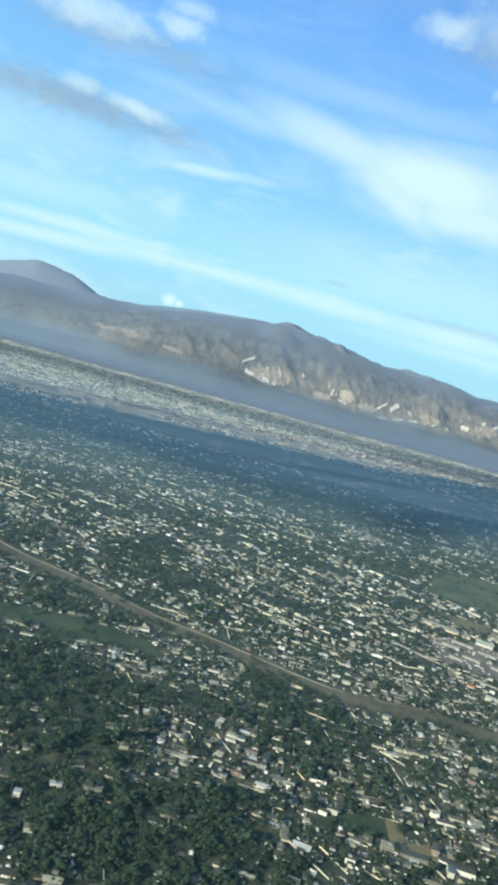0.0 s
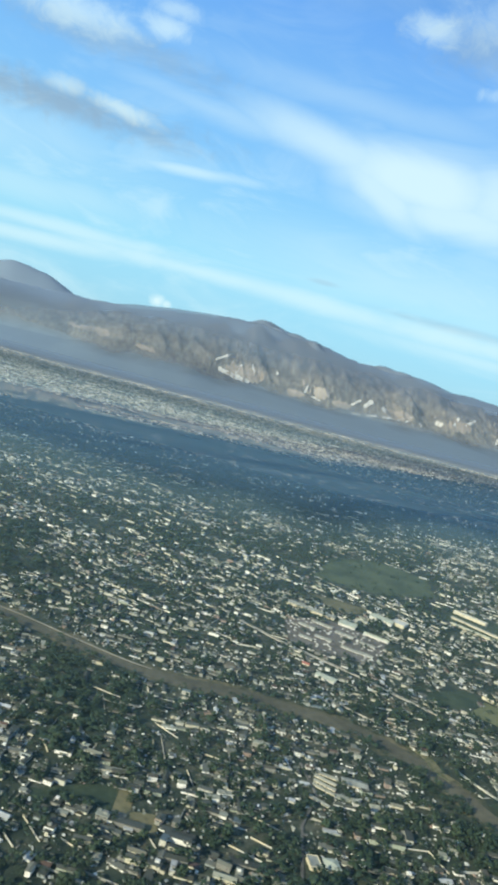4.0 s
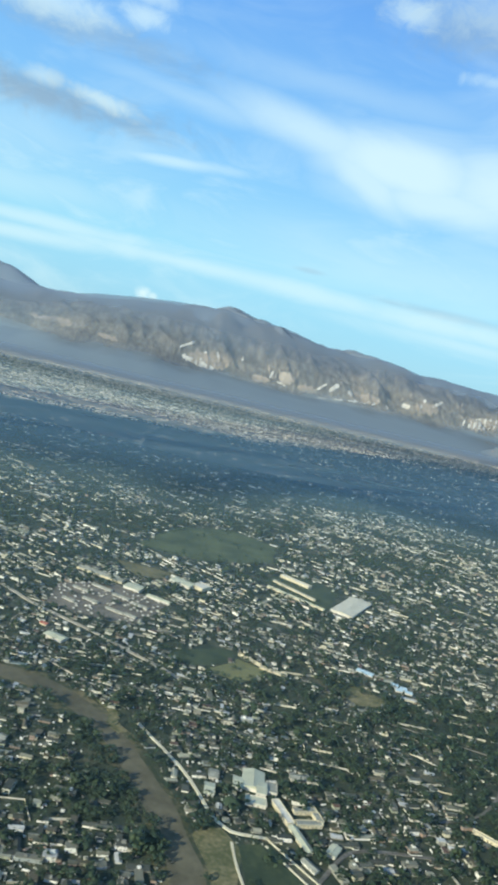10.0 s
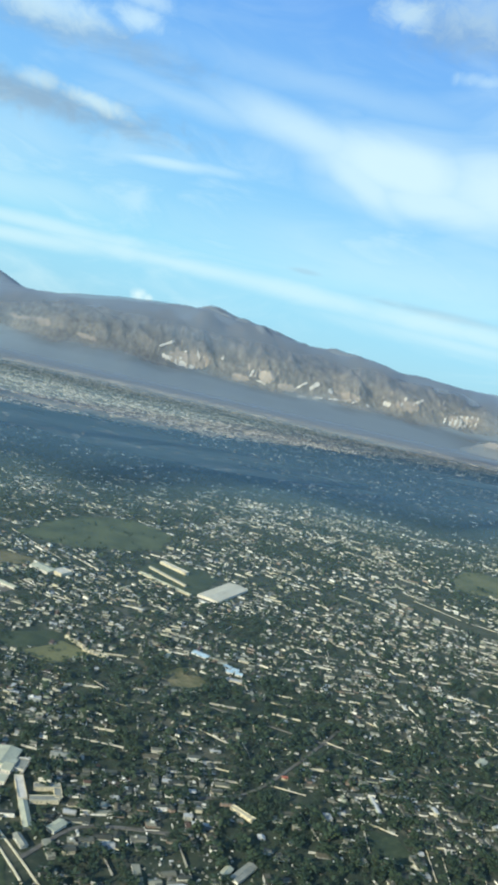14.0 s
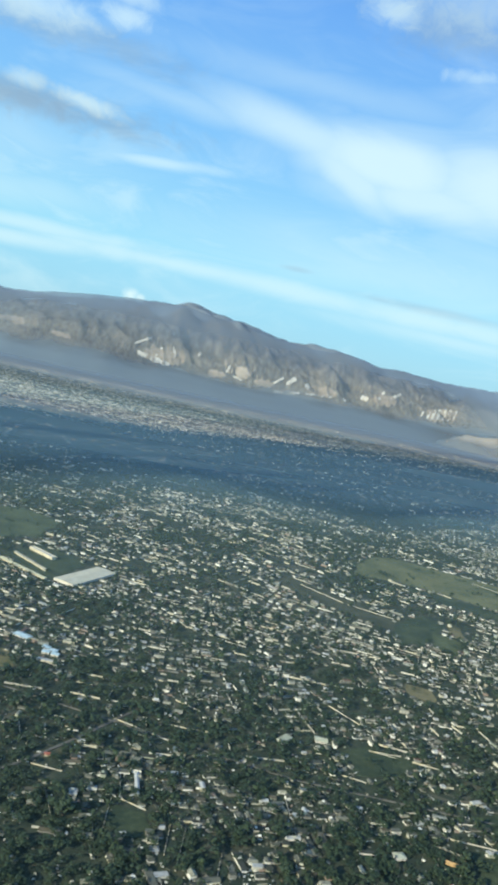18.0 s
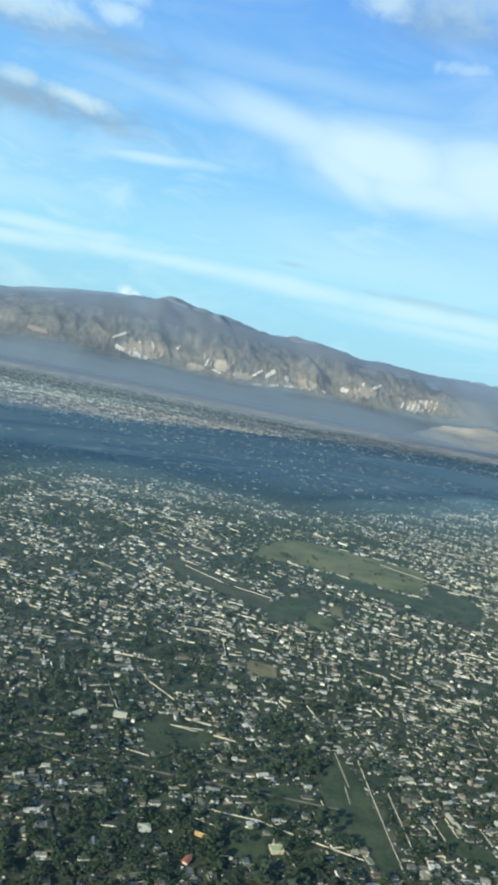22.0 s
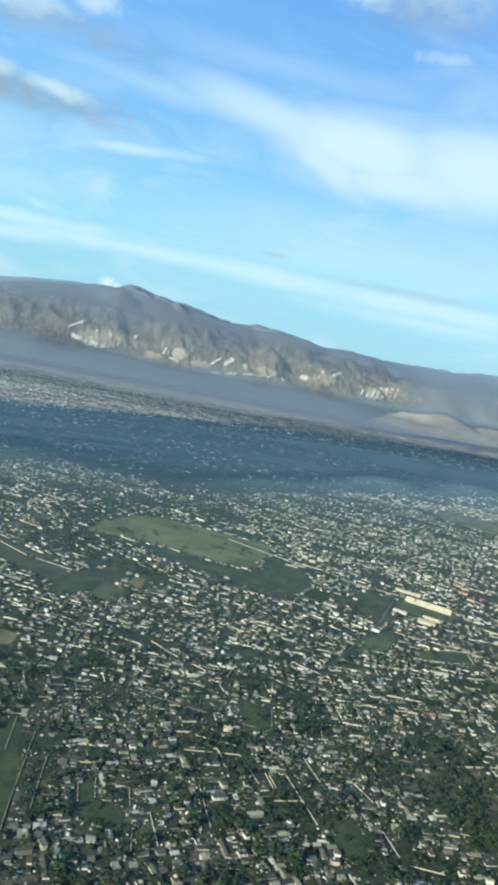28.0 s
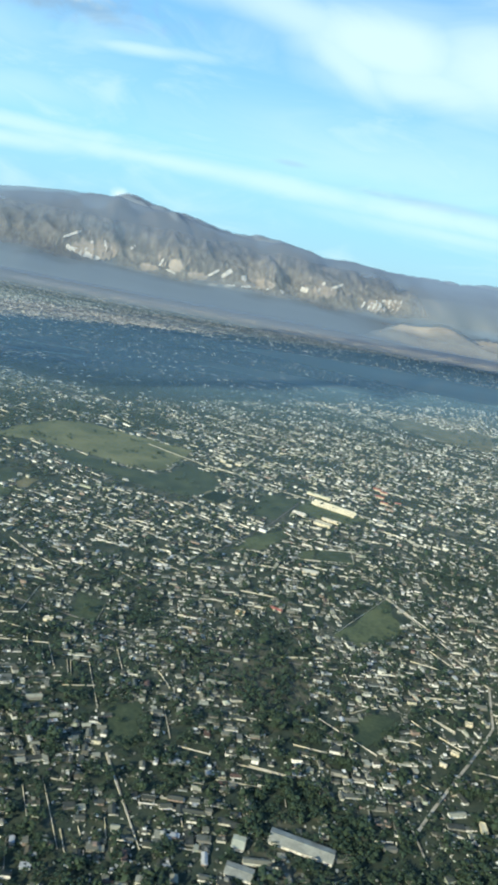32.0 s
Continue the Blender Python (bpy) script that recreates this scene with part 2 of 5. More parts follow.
m_mould = speckled("dark brown earth", (0.040, 0.052, 0.030), (0.095, 0.102, 0.060), 0.05, 0.4)
m_pasture = speckled("dull green pasture", (0.046, 0.070, 0.034), (0.115, 0.138, 0.062), 0.05, 0.4, low=0.36, high=0.64)
m_crop = speckled("dark crop field", (0.026, 0.048, 0.026), (0.070, 0.094, 0.045), 0.06, 0.5, low=0.38, high=0.64)
m_dry = speckled("dry earth field", (0.09, 0.095, 0.045), (0.24, 0.21, 0.11), 0.04, 0.4)
m_dust = speckled("dusty built-up ground", (0.10, 0.095, 0.068), (0.34, 0.30, 0.22), 0.02, 0.14)
m_scrub = speckled("dry foot scrub", (0.18, 0.173, 0.15), (0.30, 0.284, 0.24), 0.008, 0.06)
m_trunk = speckled("bark", (0.07, 0.05, 0.035), (0.16, 0.12, 0.08), 2.0, 8.0)


def build_leaf(n, shader, pos, geo):
    r = n.ramp(geo.outputs["Random Per Island"], [(0.0, (0.017, 0.039, 0.026)), (0.35, (0.024, 0.050, 0.029)), (0.7, (0.033, 0.060, 0.030)), (0.95, (0.044, 0.068, 0.030))])
    big = n.noise(pos, 0.02, 2)
    n.t.links.new(n.mix(n.math("MULTIPLY", n.span(big, 0.4, 0.7), 0.5), r, (0.042, 0.064, 0.030)), shader.inputs["Base Color"])


m_leaf = material("foliage", build_leaf, 0.75)


def build_soil(n, shader, pos, geo):
    a, b, c = n.noise(pos, 0.012, 5, 0.6), n.noise(pos, 0.11, 5, 0.65), n.noise(pos, 0.9, 3, 0.6)
    low = n.mix(n.span(b, 0.38, 0.62), (0.022, 0.040, 0.029), (0.054, 0.070, 0.043))
    earth = n.mix(c, (0.10, 0.096, 0.072), (0.22, 0.205, 0.16))
    f = n.math("MULTIPLY", n.span(n.math("ADD", b, n.math("MULTIPLY", n.math("SUBTRACT", a, 0.5), 0.8)), 0.52, 0.70), 0.55)
    n.t.links.new(n.mix(f, low, earth), shader.inputs["Base Color"])
    bumped(n, shader, c, 0.5, 0.3)


m_soil = material("city ground", build_soil, 0.95)


def build_rock(n, shader, pos, geo):
    drawn = n.add("ShaderNodeVectorMath", i0=pos, i1=(1.0, 0.28, 0.28))          # streaks run down the slope
    drawn.operation = "MULTIPLY"
    a, b, c = n.noise(pos, 0.0035, 6, 0.65), n.noise(drawn.outputs[0], 0.03, 6, 0.7), n.noise(drawn.outputs[0], 0.11, 4, 0.7)
    steep = n.math("SUBTRACT", 1.0, n.add("ShaderNodeSeparateXYZ", Vector=geo.outputs["Normal"]).outputs[2])
    scrub = n.mix(n.span(b, 0.35, 0.65), (0.098, 0.102, 0.098), (0.245, 0.232, 0.205))
    bare = n.mix(n.span(c, 0.3, 0.7), (0.30, 0.26, 0.205), (0.52, 0.45, 0.36))
    f = n.math("MULTIPLY", n.span(n.math("ADD", n.math("MULTIPLY", n.math("ADD", a, b), 0.5), n.math("MULTIPLY", steep, 0.40)), 0.58, 0.80), 0.8)
    f = n.math("MULTIPLY", f, n.span(n.add("ShaderNodeSeparateXYZ", Vector=pos).outputs[2], 350, 210, 0.25, 1.0))
    level = n.add("ShaderNodeSeparateXYZ", Vector=pos).outputs[2]
    belt = n.math("MULTIPLY", n.math("MULTIPLY", n.span(level, 55, 110), n.span(level, 260, 170)), n.span(n.math("ADD", a, c), 0.92, 1.20, 0.0, 0.6))
    f = n.math("MAXIMUM", f, belt)
    n.t.links.new(n.mix(f, scrub, bare), shader.inputs["Base Color"])
    bumped(n, shader, n.math("ADD", b, n.math("MULTIPLY", c, 0.4)), 0.8, 22.0)


m_rock = material("dry mountain slope", build_rock, 0.95)
m_tan = speckled("bare tan earth", (0.32, 0.268, 0.212), (0.57, 0.492, 0.395), 0.006, 0.05)
m_scar = speckled("quarried limestone", (0.80, 0.75, 0.64), (0.96, 0.93, 0.86), 0.02, 0.12)
m_cloud = speckled("cloud", (0.85, 0.86, 0.88), (0.95, 0.95, 0.95), 0.002, 0.01, 1.0)
m_cloud.node_tree.nodes["Principled BSDF"].inputs["Alpha"].default_value = 0.33      # thin enough to let some sun through, twice

# aerial haze painted on a see-through sheet: density and colour change with distance
haze = bpy.data.materials.new("haze")
haze.use_nodes = True
h = Nodes(haze.node_tree)
spot = h.add("ShaderNodeNewGeometry").outputs["Position"]
sx = h.add("ShaderNodeSeparateXYZ", Vector=spot)
squeeze = h.add("ShaderNodeVectorMath", i0=spot, i1=(0.25, 1.0, 1.0))
squeeze.operation = "MULTIPLY"
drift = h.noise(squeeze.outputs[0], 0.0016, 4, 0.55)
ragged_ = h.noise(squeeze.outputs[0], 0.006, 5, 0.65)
reach = h.math("ADD", sx.outputs[1], h.math("MULTIPLY", h.math("SUBTRACT", ragged_, 0.5), h.span(sx.outputs[1], 900, 1700, 0.0, 620.0)))      # the edge of the painted haze is uneven
slant = h.math("MULTIPLY", h.math("MULTIPLY", sx.outputs[0], h.span(sx.outputs[1], 1300, 1850, 1.0, 0.0)), 0.3)      # the painted haze lies aslant over the plain
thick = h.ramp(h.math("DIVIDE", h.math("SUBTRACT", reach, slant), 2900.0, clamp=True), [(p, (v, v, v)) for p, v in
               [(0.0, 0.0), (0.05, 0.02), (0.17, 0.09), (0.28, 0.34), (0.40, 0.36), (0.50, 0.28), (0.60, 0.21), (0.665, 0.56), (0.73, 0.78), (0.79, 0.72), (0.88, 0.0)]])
dense = h.math("MULTIPLY", thick, h.math("ADD", 1.0, h.math("MULTIPLY", h.span(sx.outputs[0], 450, 1150, 0.0, 0.25), h.span(reach, 1900, 1300))))      # and is painted thicker over the eastern plain
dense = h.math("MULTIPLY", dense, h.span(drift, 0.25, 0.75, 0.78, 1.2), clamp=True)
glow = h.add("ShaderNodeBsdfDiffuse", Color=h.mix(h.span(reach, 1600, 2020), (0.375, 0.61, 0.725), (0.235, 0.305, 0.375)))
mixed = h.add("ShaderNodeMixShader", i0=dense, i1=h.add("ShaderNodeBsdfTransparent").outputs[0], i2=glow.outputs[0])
h.t.links.new(mixed.outputs[0], h.add("ShaderNodeOutputMaterial").inputs[0])

# distance haze coloured into see-through shells over the slopes, densest low down
slope_haze = bpy.data.materials.new("painted slope haze")
slope_haze.use_nodes = True
h = Nodes(slope_haze.node_tree)
spot = h.add("ShaderNodeNewGeometry").outputs["Position"]
sx = h.add("ShaderNodeSeparateXYZ", Vector=spot)
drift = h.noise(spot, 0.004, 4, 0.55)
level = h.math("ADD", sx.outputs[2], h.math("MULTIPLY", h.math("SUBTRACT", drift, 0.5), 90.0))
foot_ = h.math("MAXIMUM", h.span(sx.outputs[0], 1400, 1700, 1.0, 0.62), h.span(sx.outputs[1], 3350, 3600))      # painted clearer over the bare foothill
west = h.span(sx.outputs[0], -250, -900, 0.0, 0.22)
east = h.math("MULTIPLY", h.span(sx.outputs[0], 1650, 1950, 0.0, 0.28), h.span(sx.outputs[1], 3400, 3700))      # both flanks are painted hazier, to fade into the distance
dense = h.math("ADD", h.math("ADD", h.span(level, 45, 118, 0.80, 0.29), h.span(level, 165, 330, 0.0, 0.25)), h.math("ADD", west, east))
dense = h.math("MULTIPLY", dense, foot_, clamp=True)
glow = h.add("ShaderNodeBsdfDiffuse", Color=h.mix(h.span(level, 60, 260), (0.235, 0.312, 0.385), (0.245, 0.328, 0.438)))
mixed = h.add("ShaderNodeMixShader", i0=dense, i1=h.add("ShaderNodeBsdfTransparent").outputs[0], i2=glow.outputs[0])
h.t.links.new(mixed.outputs[0], h.add("ShaderNodeOutputMaterial").inputs[0])

# ---- mesh helpers ----
def np_mesh(name, verts, faces, mats, index=None, soft=False):
    """A mesh from arrays: verts (n, 3), faces (m, 3 or 4)."""
    verts, faces = np.asarray(verts, np.float32), np.asarray(faces, np.int32)
    me = bpy.data.meshes.new(name)
    k = faces.shape[1]
    me.vertices.add(len(verts))
    me.vertices.foreach_set("co", verts.ravel())
    me.loops.add(faces.size)
    me.loops.foreach_set("vertex_index", faces.ravel())
    me.polygons.add(len(faces))
    me.polygons.foreach_set("loop_start", np.arange(0, faces.size, k, dtype=np.int32))
    if index is not None:
        me.polygons.foreach_set("material_index", np.asarray(index, np.int32))
    for m in mats:
        me.materials.append(m)
    me.polygons.foreach_set("use_smooth", np.full(len(faces), soft))
    me.update(calc_edges=True)
    return me


BOX = np.array([(-.5, -.5, 0), (.5, -.5, 0), (.5, .5, 0), (-.5, .5, 0), (-.5, -.5, 1), (.5, -.5, 1), (.5, .5, 1), (-.5, .5, 1)])
SIDES = np.array([(0, 1, 5, 4), (1, 2, 6, 5), (2, 3, 7, 6), (3, 0, 4, 7)])
CAP = np.array([(4, 5, 6, 7)])
UNDER = np.array([(3, 2, 1, 0)])
GABLE = np.array([(-.5, -.5, 0), (.5, -.5, 0), (.5, .5, 0), (-.5, .5, 0), (-.5, 0, 1), (.5, 0, 1)])
GFACES = np.array([(0, 1, 5, 4), (2, 3, 4, 5), (1, 2, 5, 5), (3, 0, 4, 4)])


def spread(unit, faces, x, y, z, sx_, sy_, sz_, turn):
    """Many copies of a unit shape, as one pair of arrays."""
    n, k = len(x), len(unit)
    c, s = np.cos(turn)[:, None], np.sin(turn)[:, None]
    ux, uy = unit[None, :, 0] * sx_[:, None], unit[None, :, 1] * sy_[:, None]
    v = np.stack([x[:, None] + c * ux - s * uy, y[:, None] + s * ux + c * uy, z[:, None] + unit[None, :, 2] * sz_[:, None]], 2).reshape(-1, 3)
    f = (faces[None] + (np.arange(n) * k)[:, None, None]).reshape(-1, faces.shape[1])
    return v, f


def part(name, me, parent, label=""):
    """Links a mesh as one part under a thing."""
    ob = new(name, me)
    ob.parent = parent
    return tagged(ob, label)


def box_mesh(name, size, mat, at=(0, 0, 0), turn=0.0, bottom=False):
    f = np.concatenate([SIDES, CAP, UNDER]) if bottom else np.concatenate([SIDES, CAP])
    one = np.ones(1)
    v, f = spread(BOX, f, one * at[0], one * at[1], one * at[2], one * size[0], one * size[1], one * size[2], one * turn)
    return np_mesh(name, v, f, [mat])


def gable_mesh(name, size, mat, at=(0, 0, 0), thick_=0.12):
    """A pitched roof of two sheets with thickness and closed ends."""
    lx, ly, lz = size
    v, f = [], []
    prof = [(-ly / 2, 0), (0, lz), (ly / 2, 0), (ly / 2, -thick_), (-ly / 2, -thick_)]
    for x in (-lx / 2, lx / 2):
        v += [(x + at[0], p + at[1], q + at[2]) for p, q in prof]
    f = [(0, 5, 6, 1), (1, 6, 7, 2), (2, 7, 8, 3), (4, 9, 5, 0), (0, 1, 2, 4), (2, 3, 4, 4), (5, 9, 7, 6), (7, 9, 8, 8)]
    return np_mesh(name, v, f, [mat])


def hipped_mesh(name, size, mat, at=(0, 0, 0)):
    lx, ly, lz = size
    r = max(lx - ly, 0.2) / 2
    v = [(-lx / 2, -ly / 2, 0), (lx / 2, -ly / 2, 0), (lx / 2, ly / 2, 0), (-lx / 2, ly / 2, 0), (-r, 0, lz), (r, 0, lz)]
    v = [(a + at[0], b + at[1], c + at[2]) for a, b, c in v]
    return np_mesh(name, v, [(0, 1, 5, 4), (2, 3, 4, 5), (1, 2, 5, 5), (3, 0, 4, 4)], [mat])


def smooth(a, b, x):
    t = np.clip((np.asarray(x, float) - a) / (b - a), 0, 1)
    return t * t * (3 - 2 * t)


LATTICE = np.random.RandomState(5).rand(256, 256)


def vnoise(x, y, size, shift=0):
    """Smooth value noise from 0 to 1 on arrays."""
    x, y = np.asarray(x, float) / size + shift * 17.3, np.asarray(y, float) / size + shift * 7.7
    i, j = np.floor(x).astype(int), np.floor(y).astype(int)
    u, v = x - i, y - j
    u, v = u * u * (3 - 2 * u), v * v * (3 - 2 * v)
    at = lambda a, b: LATTICE[a % 256, b % 256]
    return (at(i, j) * (1 - u) + at(i + 1, j) * u) * (1 - v) + (at(i, j + 1) * (1 - u) + at(i + 1, j + 1) * u) * v


def fbm(x, y, size, shift=0, octaves=4):
    out, amp, norm = 0, 1.0, 0
    for o in range(octaves):
        out, norm, amp, size = out + amp * vnoise(x, y, size, shift + o), norm + amp, amp * 0.5, size / 2.03
    return out / norm


def inside(poly, x, y):
    res = np.zeros(len(x), bool)
    for (x0, y0), (x1, y1) in zip(poly, poly[1:] + poly[:1]):
        if y0 != y1:
            res ^= ((y0 > y) != (y1 > y)) & (x < (x1 - x0) * (y - y0) / (y1 - y0) + x0)
    return res


def near_line(line, x, y):
    best = np.full(len(x), 1e9)
    for (x0, y0), (x1, y1) in zip(line, line[1:]):
        dx, dy = x1 - x0, y1 - y0
        t = np.clip(((x - x0) * dx + (y - y0) * dy) / (dx * dx + dy * dy), 0, 1)
        best = np.minimum(best, np.hypot(x - x0 - t * dx, y - y0 - t * dy))
    return best


def bezier(line, n=8):
    """A smooth line through the points."""
    p = [Vector((*q, 0)) for q in line]
    p = [p[0] * 2 - p[1]] + p + [p[-1] * 2 - p[-2]]
    out = []
    for a, b, c, d in zip(p, p[1:], p[2:], p[3:]):
        for k in range(n):
            t = k / n
            q = 0.5 * ((2 * b) + (c - a) * t + (2 * a - 5 * b + 4 * c - d) * t * t + (3 * b - a - 3 * c + d) * t ** 3)
            out.append((q.x, q.y))
    return out + [tuple(line[-1])]


def ribbon(name, line, width, z, mat, ragged=0.0, depth=0.25):
    """A strip along a line, with sides that go down into the ground."""
    v, f = [], []
    pts = [Vector(p) for p in line]
    for i, p in enumerate(pts):
        d = (pts[min(i + 1, len(pts) - 1)] - pts[max(i - 1, 0)]).normalized()
        s = Vector((-d.y, d.x))
        k = 1 + ragged * (vnoise([i * 1.0], [3.0], 3.0)[0] - 0.5) * 2
        q = 1 + ragged * (vnoise([i * 1.0], [9.0], 2.5)[0] - 0.5) * 2
        a, b = p + s * width * 0.5 * k, p - s * width * 0.5 * q
        v += [(a.x, a.y, z - depth), (a.x, a.y, z), (b.x, b.y, z), (b.x, b.y, z - depth)]
    for i in range(len(pts) - 1):
        o = i * 4
        f += [(o + k, o + k + 1, o + k + 5, o + k + 4) for k in range(3)]
    me = np_mesh(name, v, f, [mat])
    return me


def patch(name, poly, z, mat, wobble=1.5, step=5):
    """A field: a polygon with an uneven edge and a little thickness."""
    rim = []
    n = len(poly)
    for i in range(n):
        a, b = Vector(poly[i]), Vector(poly[(i + 1) % n])
        m = max(1, int((b - a).length / step))
        rim += [a.lerp(b, k / m) for k in range(m)]
    rim = [(p.x + (vnoise([p.x], [p.y], 9.0, 1)[0] - .5) * 2 * wobble, p.y + (vnoise([p.x], [p.y], 9.0, 2)[0] - .5) * 2 * wobble) for p in rim]
    bm = bmesh.new()
    face = bm.faces.new([bm.verts.new((x, y, z - 0.3)) for x, y in rim])
    if face.normal.z < 0:
        face.normal_flip()
    res = bmesh.ops.extrude_face_region(bm, geom=[face])
    bmesh.ops.translate(bm, vec=(0, 0, 0.3), verts=[g for g in res["geom"] if isinstance(g, bmesh.types.BMVert)])
    bmesh.ops.recalc_face_normals(bm, faces=bm.faces)
    me = bpy.data.meshes.new(name)
    bm.to_mesh(me)
    bm.free()
    me.materials.append(mat)
    return me

# ---- terrain ----
CREST = [(-2600, 420), (-1900, 400), (-1400, 300), (-1000, 312), (-736, 318), (-530, 318), (-300, 352), (-41, 396), (190, 438), (314, 453), (402, 440), (619, 408), (840, 376), (1020, 362),
         (1190, 374), (1386, 340), (1626, 344), (1912, 324), (2260, 344), (2560, 352), (3600, 380)]


def slope(x, y):
    """The plain lie of the mountain behind the city: how far up it a spot is, from 0 to 1, and its height without spurs."""
    top = np.interp(x, [c[0] for c in CREST], [c[1] for c in CREST])
    apron = np.interp(x, [-900, -600, -380, -170, 0, 130, 320, 610, 900, 1250, 1560, 2500], [64, 74, 130, 146, 134, 104, 84, 66, 70, 84, 72, 80])
    foot = 3080 + 160 * (fbm(x, y * 0, 700, 3) - 0.5)
    v = np.clip((y - foot) / (4380 - foot), 0, 1.6)
    up = np.clip((v - 0.42) / 0.58, 0, 1)
    base = np.where(v < 0.42, apron * (v / 0.42) ** 1.25, apron + (top - apron) * up ** 0.82)
    return v, np.where(v > 1, top * (1 - 0.5 * (v - 1)), base)


def spurs(x, v):
    """How far the spurs stand out: not on the apron nor at the crest, and more where the mountain is high."""
    return smooth(0.37, 0.52, v) * smooth(1.0, 0.72, v) * np.interp(x, [c[0] for c in CREST], [c[1] for c in CREST]) / 450


def mountain_height(x, y):
    """A smooth apron that rises slowly, then steep buttresses and spurs up to the crest."""
    v, base = slope(x, y)
    warp = x + 0.30 * (y - 3600) + 130 * (fbm(x, y, 330, 8) - 0.5)
    ribs = 1 - np.abs(2 * vnoise(warp, y * 0.40, 185, 4) - 1)
    ribs2 = 1 - np.abs(2 * vnoise(warp + 40 * (fbm(x, y, 90, 12) - 0.5), y * 0.6, 86, 6) - 1)
    ribs3 = 1 - np.abs(2 * vnoise(warp, y * 0.8, 38, 14) - 1)
    bulk = fbm(x, y, 420, 11)
    env = spurs(x, v) * (0.5 + 0.5 * smooth(-150, 150, x))
    upper = smooth(0.52, 0.75, v) * smooth(1.35, 1.05, v) * (0.55 + 0.45 * smooth(-150, 150, x))
    lean = x + 0.55 * (y - 4000) + 60 * (fbm(x, y, 210, 33) - 0.5)
    gully = np.abs(2 * vnoise(lean, y * 0.35, 230, 35) - 1) ** 0.8
    fine = np.abs(2 * vnoise(lean, y * 0.30, 74, 37) - 1)
    z0 = base - upper * (62 * (0.55 - gully) + 38 * (0.5 - fine)) * (1 - 0.62 * smooth(0.85, 1.0, v))
    z = z0 + env * (112 * (ribs - 0.5) + 50 * (ribs2 - 0.5) + 16 * (ribs3 - 0.5) + 60 * (bulk - 0.5)) + v * (10 * (fbm(x, y, 60, 2) - 0.5) + 24 * (fbm(x, y, 170, 27) - 0.5))
    return np.maximum(z, 0) * smooth(0, 0.06, v)


def slope_haze_height(x, y):
    """Height of the shell that carries the painted haze over the slope, clear of its spurs."""
    v, base = slope(x, y)
    over = base * smooth(0, 0.06, v) + 104 * spurs(x, v) + 7 * smooth(0.02, 0.2, v) * smooth(1.0, 0.8, v) + 1
    near_top = smooth(0.70, 0.84, v)
    high = mountain_height(x, y) + 45 * smooth(0.42, 0.55, v) - 40
    return np.maximum(over * (1 - near_top) + high * near_top, high)


def grid_mesh(name, xs, ys, height, mat):
    gx, gy = np.meshgrid(xs, ys)
    v = np.stack([gx, gy, height(gx.ravel(), gy.ravel()).reshape(gx.shape)], 2).reshape(-1, 3)
    nx, ny = len(xs), len(ys)
    i = (np.arange(ny - 1)[:, None] * nx + np.arange(nx - 1)[None]).ravel()
    me = np_mesh(name, v, np.stack([i, i + 1, i + nx + 1, i + nx], 1), [mat])
    me.polygons.foreach_set("use_smooth", np.ones(len(me.polygons), bool))
    return me


ground = new("ground", grid_mesh("ground", np.linspace(-3200, 5200, 60), np.linspace(-1500, 4950, 60), lambda x, y: -0.02 + 0 * x, m_soil))
tagged(ground, "dark green and brown city plain with bare earth between trees", "ground", kind="structure")
mountain = new("mountain", grid_mesh("mountain", np.linspace(-2600, 3600, 640), np.linspace(2880, 4800, 170), lambda x, y: mountain_height(x, y) - 0.5, m_rock))
tagged(mountain, "long dry grey-brown mountain ridge with eroded ribs", "mountain", kind="structure")


def far_height(x, y):
    return (442 * np.exp(-((x + 1200) / 700) ** 2) * (1 + 0.035 * (np.abs(2 * vnoise(x + 0.6 * y, y * 0.5, 120, 45) - 1) - 0.5)) + 24 * (fbm(x, y, 240, 21) - 0.5)) * smooth(4450, 4790, y) * (1 - 0.3 * smooth(4790, 4900, y))


far = new("far_mountain", grid_mesh("far_mountain", np.linspace(-2700, 100, 100), np.linspace(4450, 4900, 24), far_height, m_rock))
tagged(far, "higher hazy grey mountain shoulder behind the ridge", "mountain", kind="structure")



def foothill_height(x, y):
    z = 84 * np.exp(-((x - 1730) / 190) ** 2 - ((y - 3230) / 190) ** 2) + 74 * np.exp(-((x - 2140) / 330) ** 2 - ((y - 3160) / 200) ** 2)
    rib = 1 - np.abs(2 * vnoise(x + 0.5 * y, y * 0.3, 78, 17) - 1)
    return z * (0.60 + 0.60 * rib) - 9


hill = new("foothill", grid_mesh("foothill", np.linspace(1150, 3350, 130), np.linspace(2700, 4100, 80), foothill_height, m_tan))
tagged(hill, "bare tan foothill in front of the mountain", "hill", kind="structure")

# bare quarry faces: strokes on the slope, from end to end, and their breadth
WEST_SCARS = [(98, 159, 168, 203, 8), (118, 124, 180, 106, 15), (170, 108, 282, 92, 16), (408, 160, 416, 186, 8), (205, 118, 232, 168, 7), (300, 130, 282, 182, 7), (330, 128, 310, 170, 6)]
MIDDLE_SCARS = [(556, 112, 570, 152, 8), (590, 104, 640, 92, 7), (795, 110, 840, 149, 9), (860, 114, 898, 161, 15), (955, 124, 974, 138, 20), (806, 72, 850, 76, 9), (880, 78, 935, 90, 8), (960, 92, 1010, 98, 7),
                (1040, 98, 1072, 116, 9), (1083, 98, 1110, 128, 9), (1150, 112, 1168, 96, 6)]
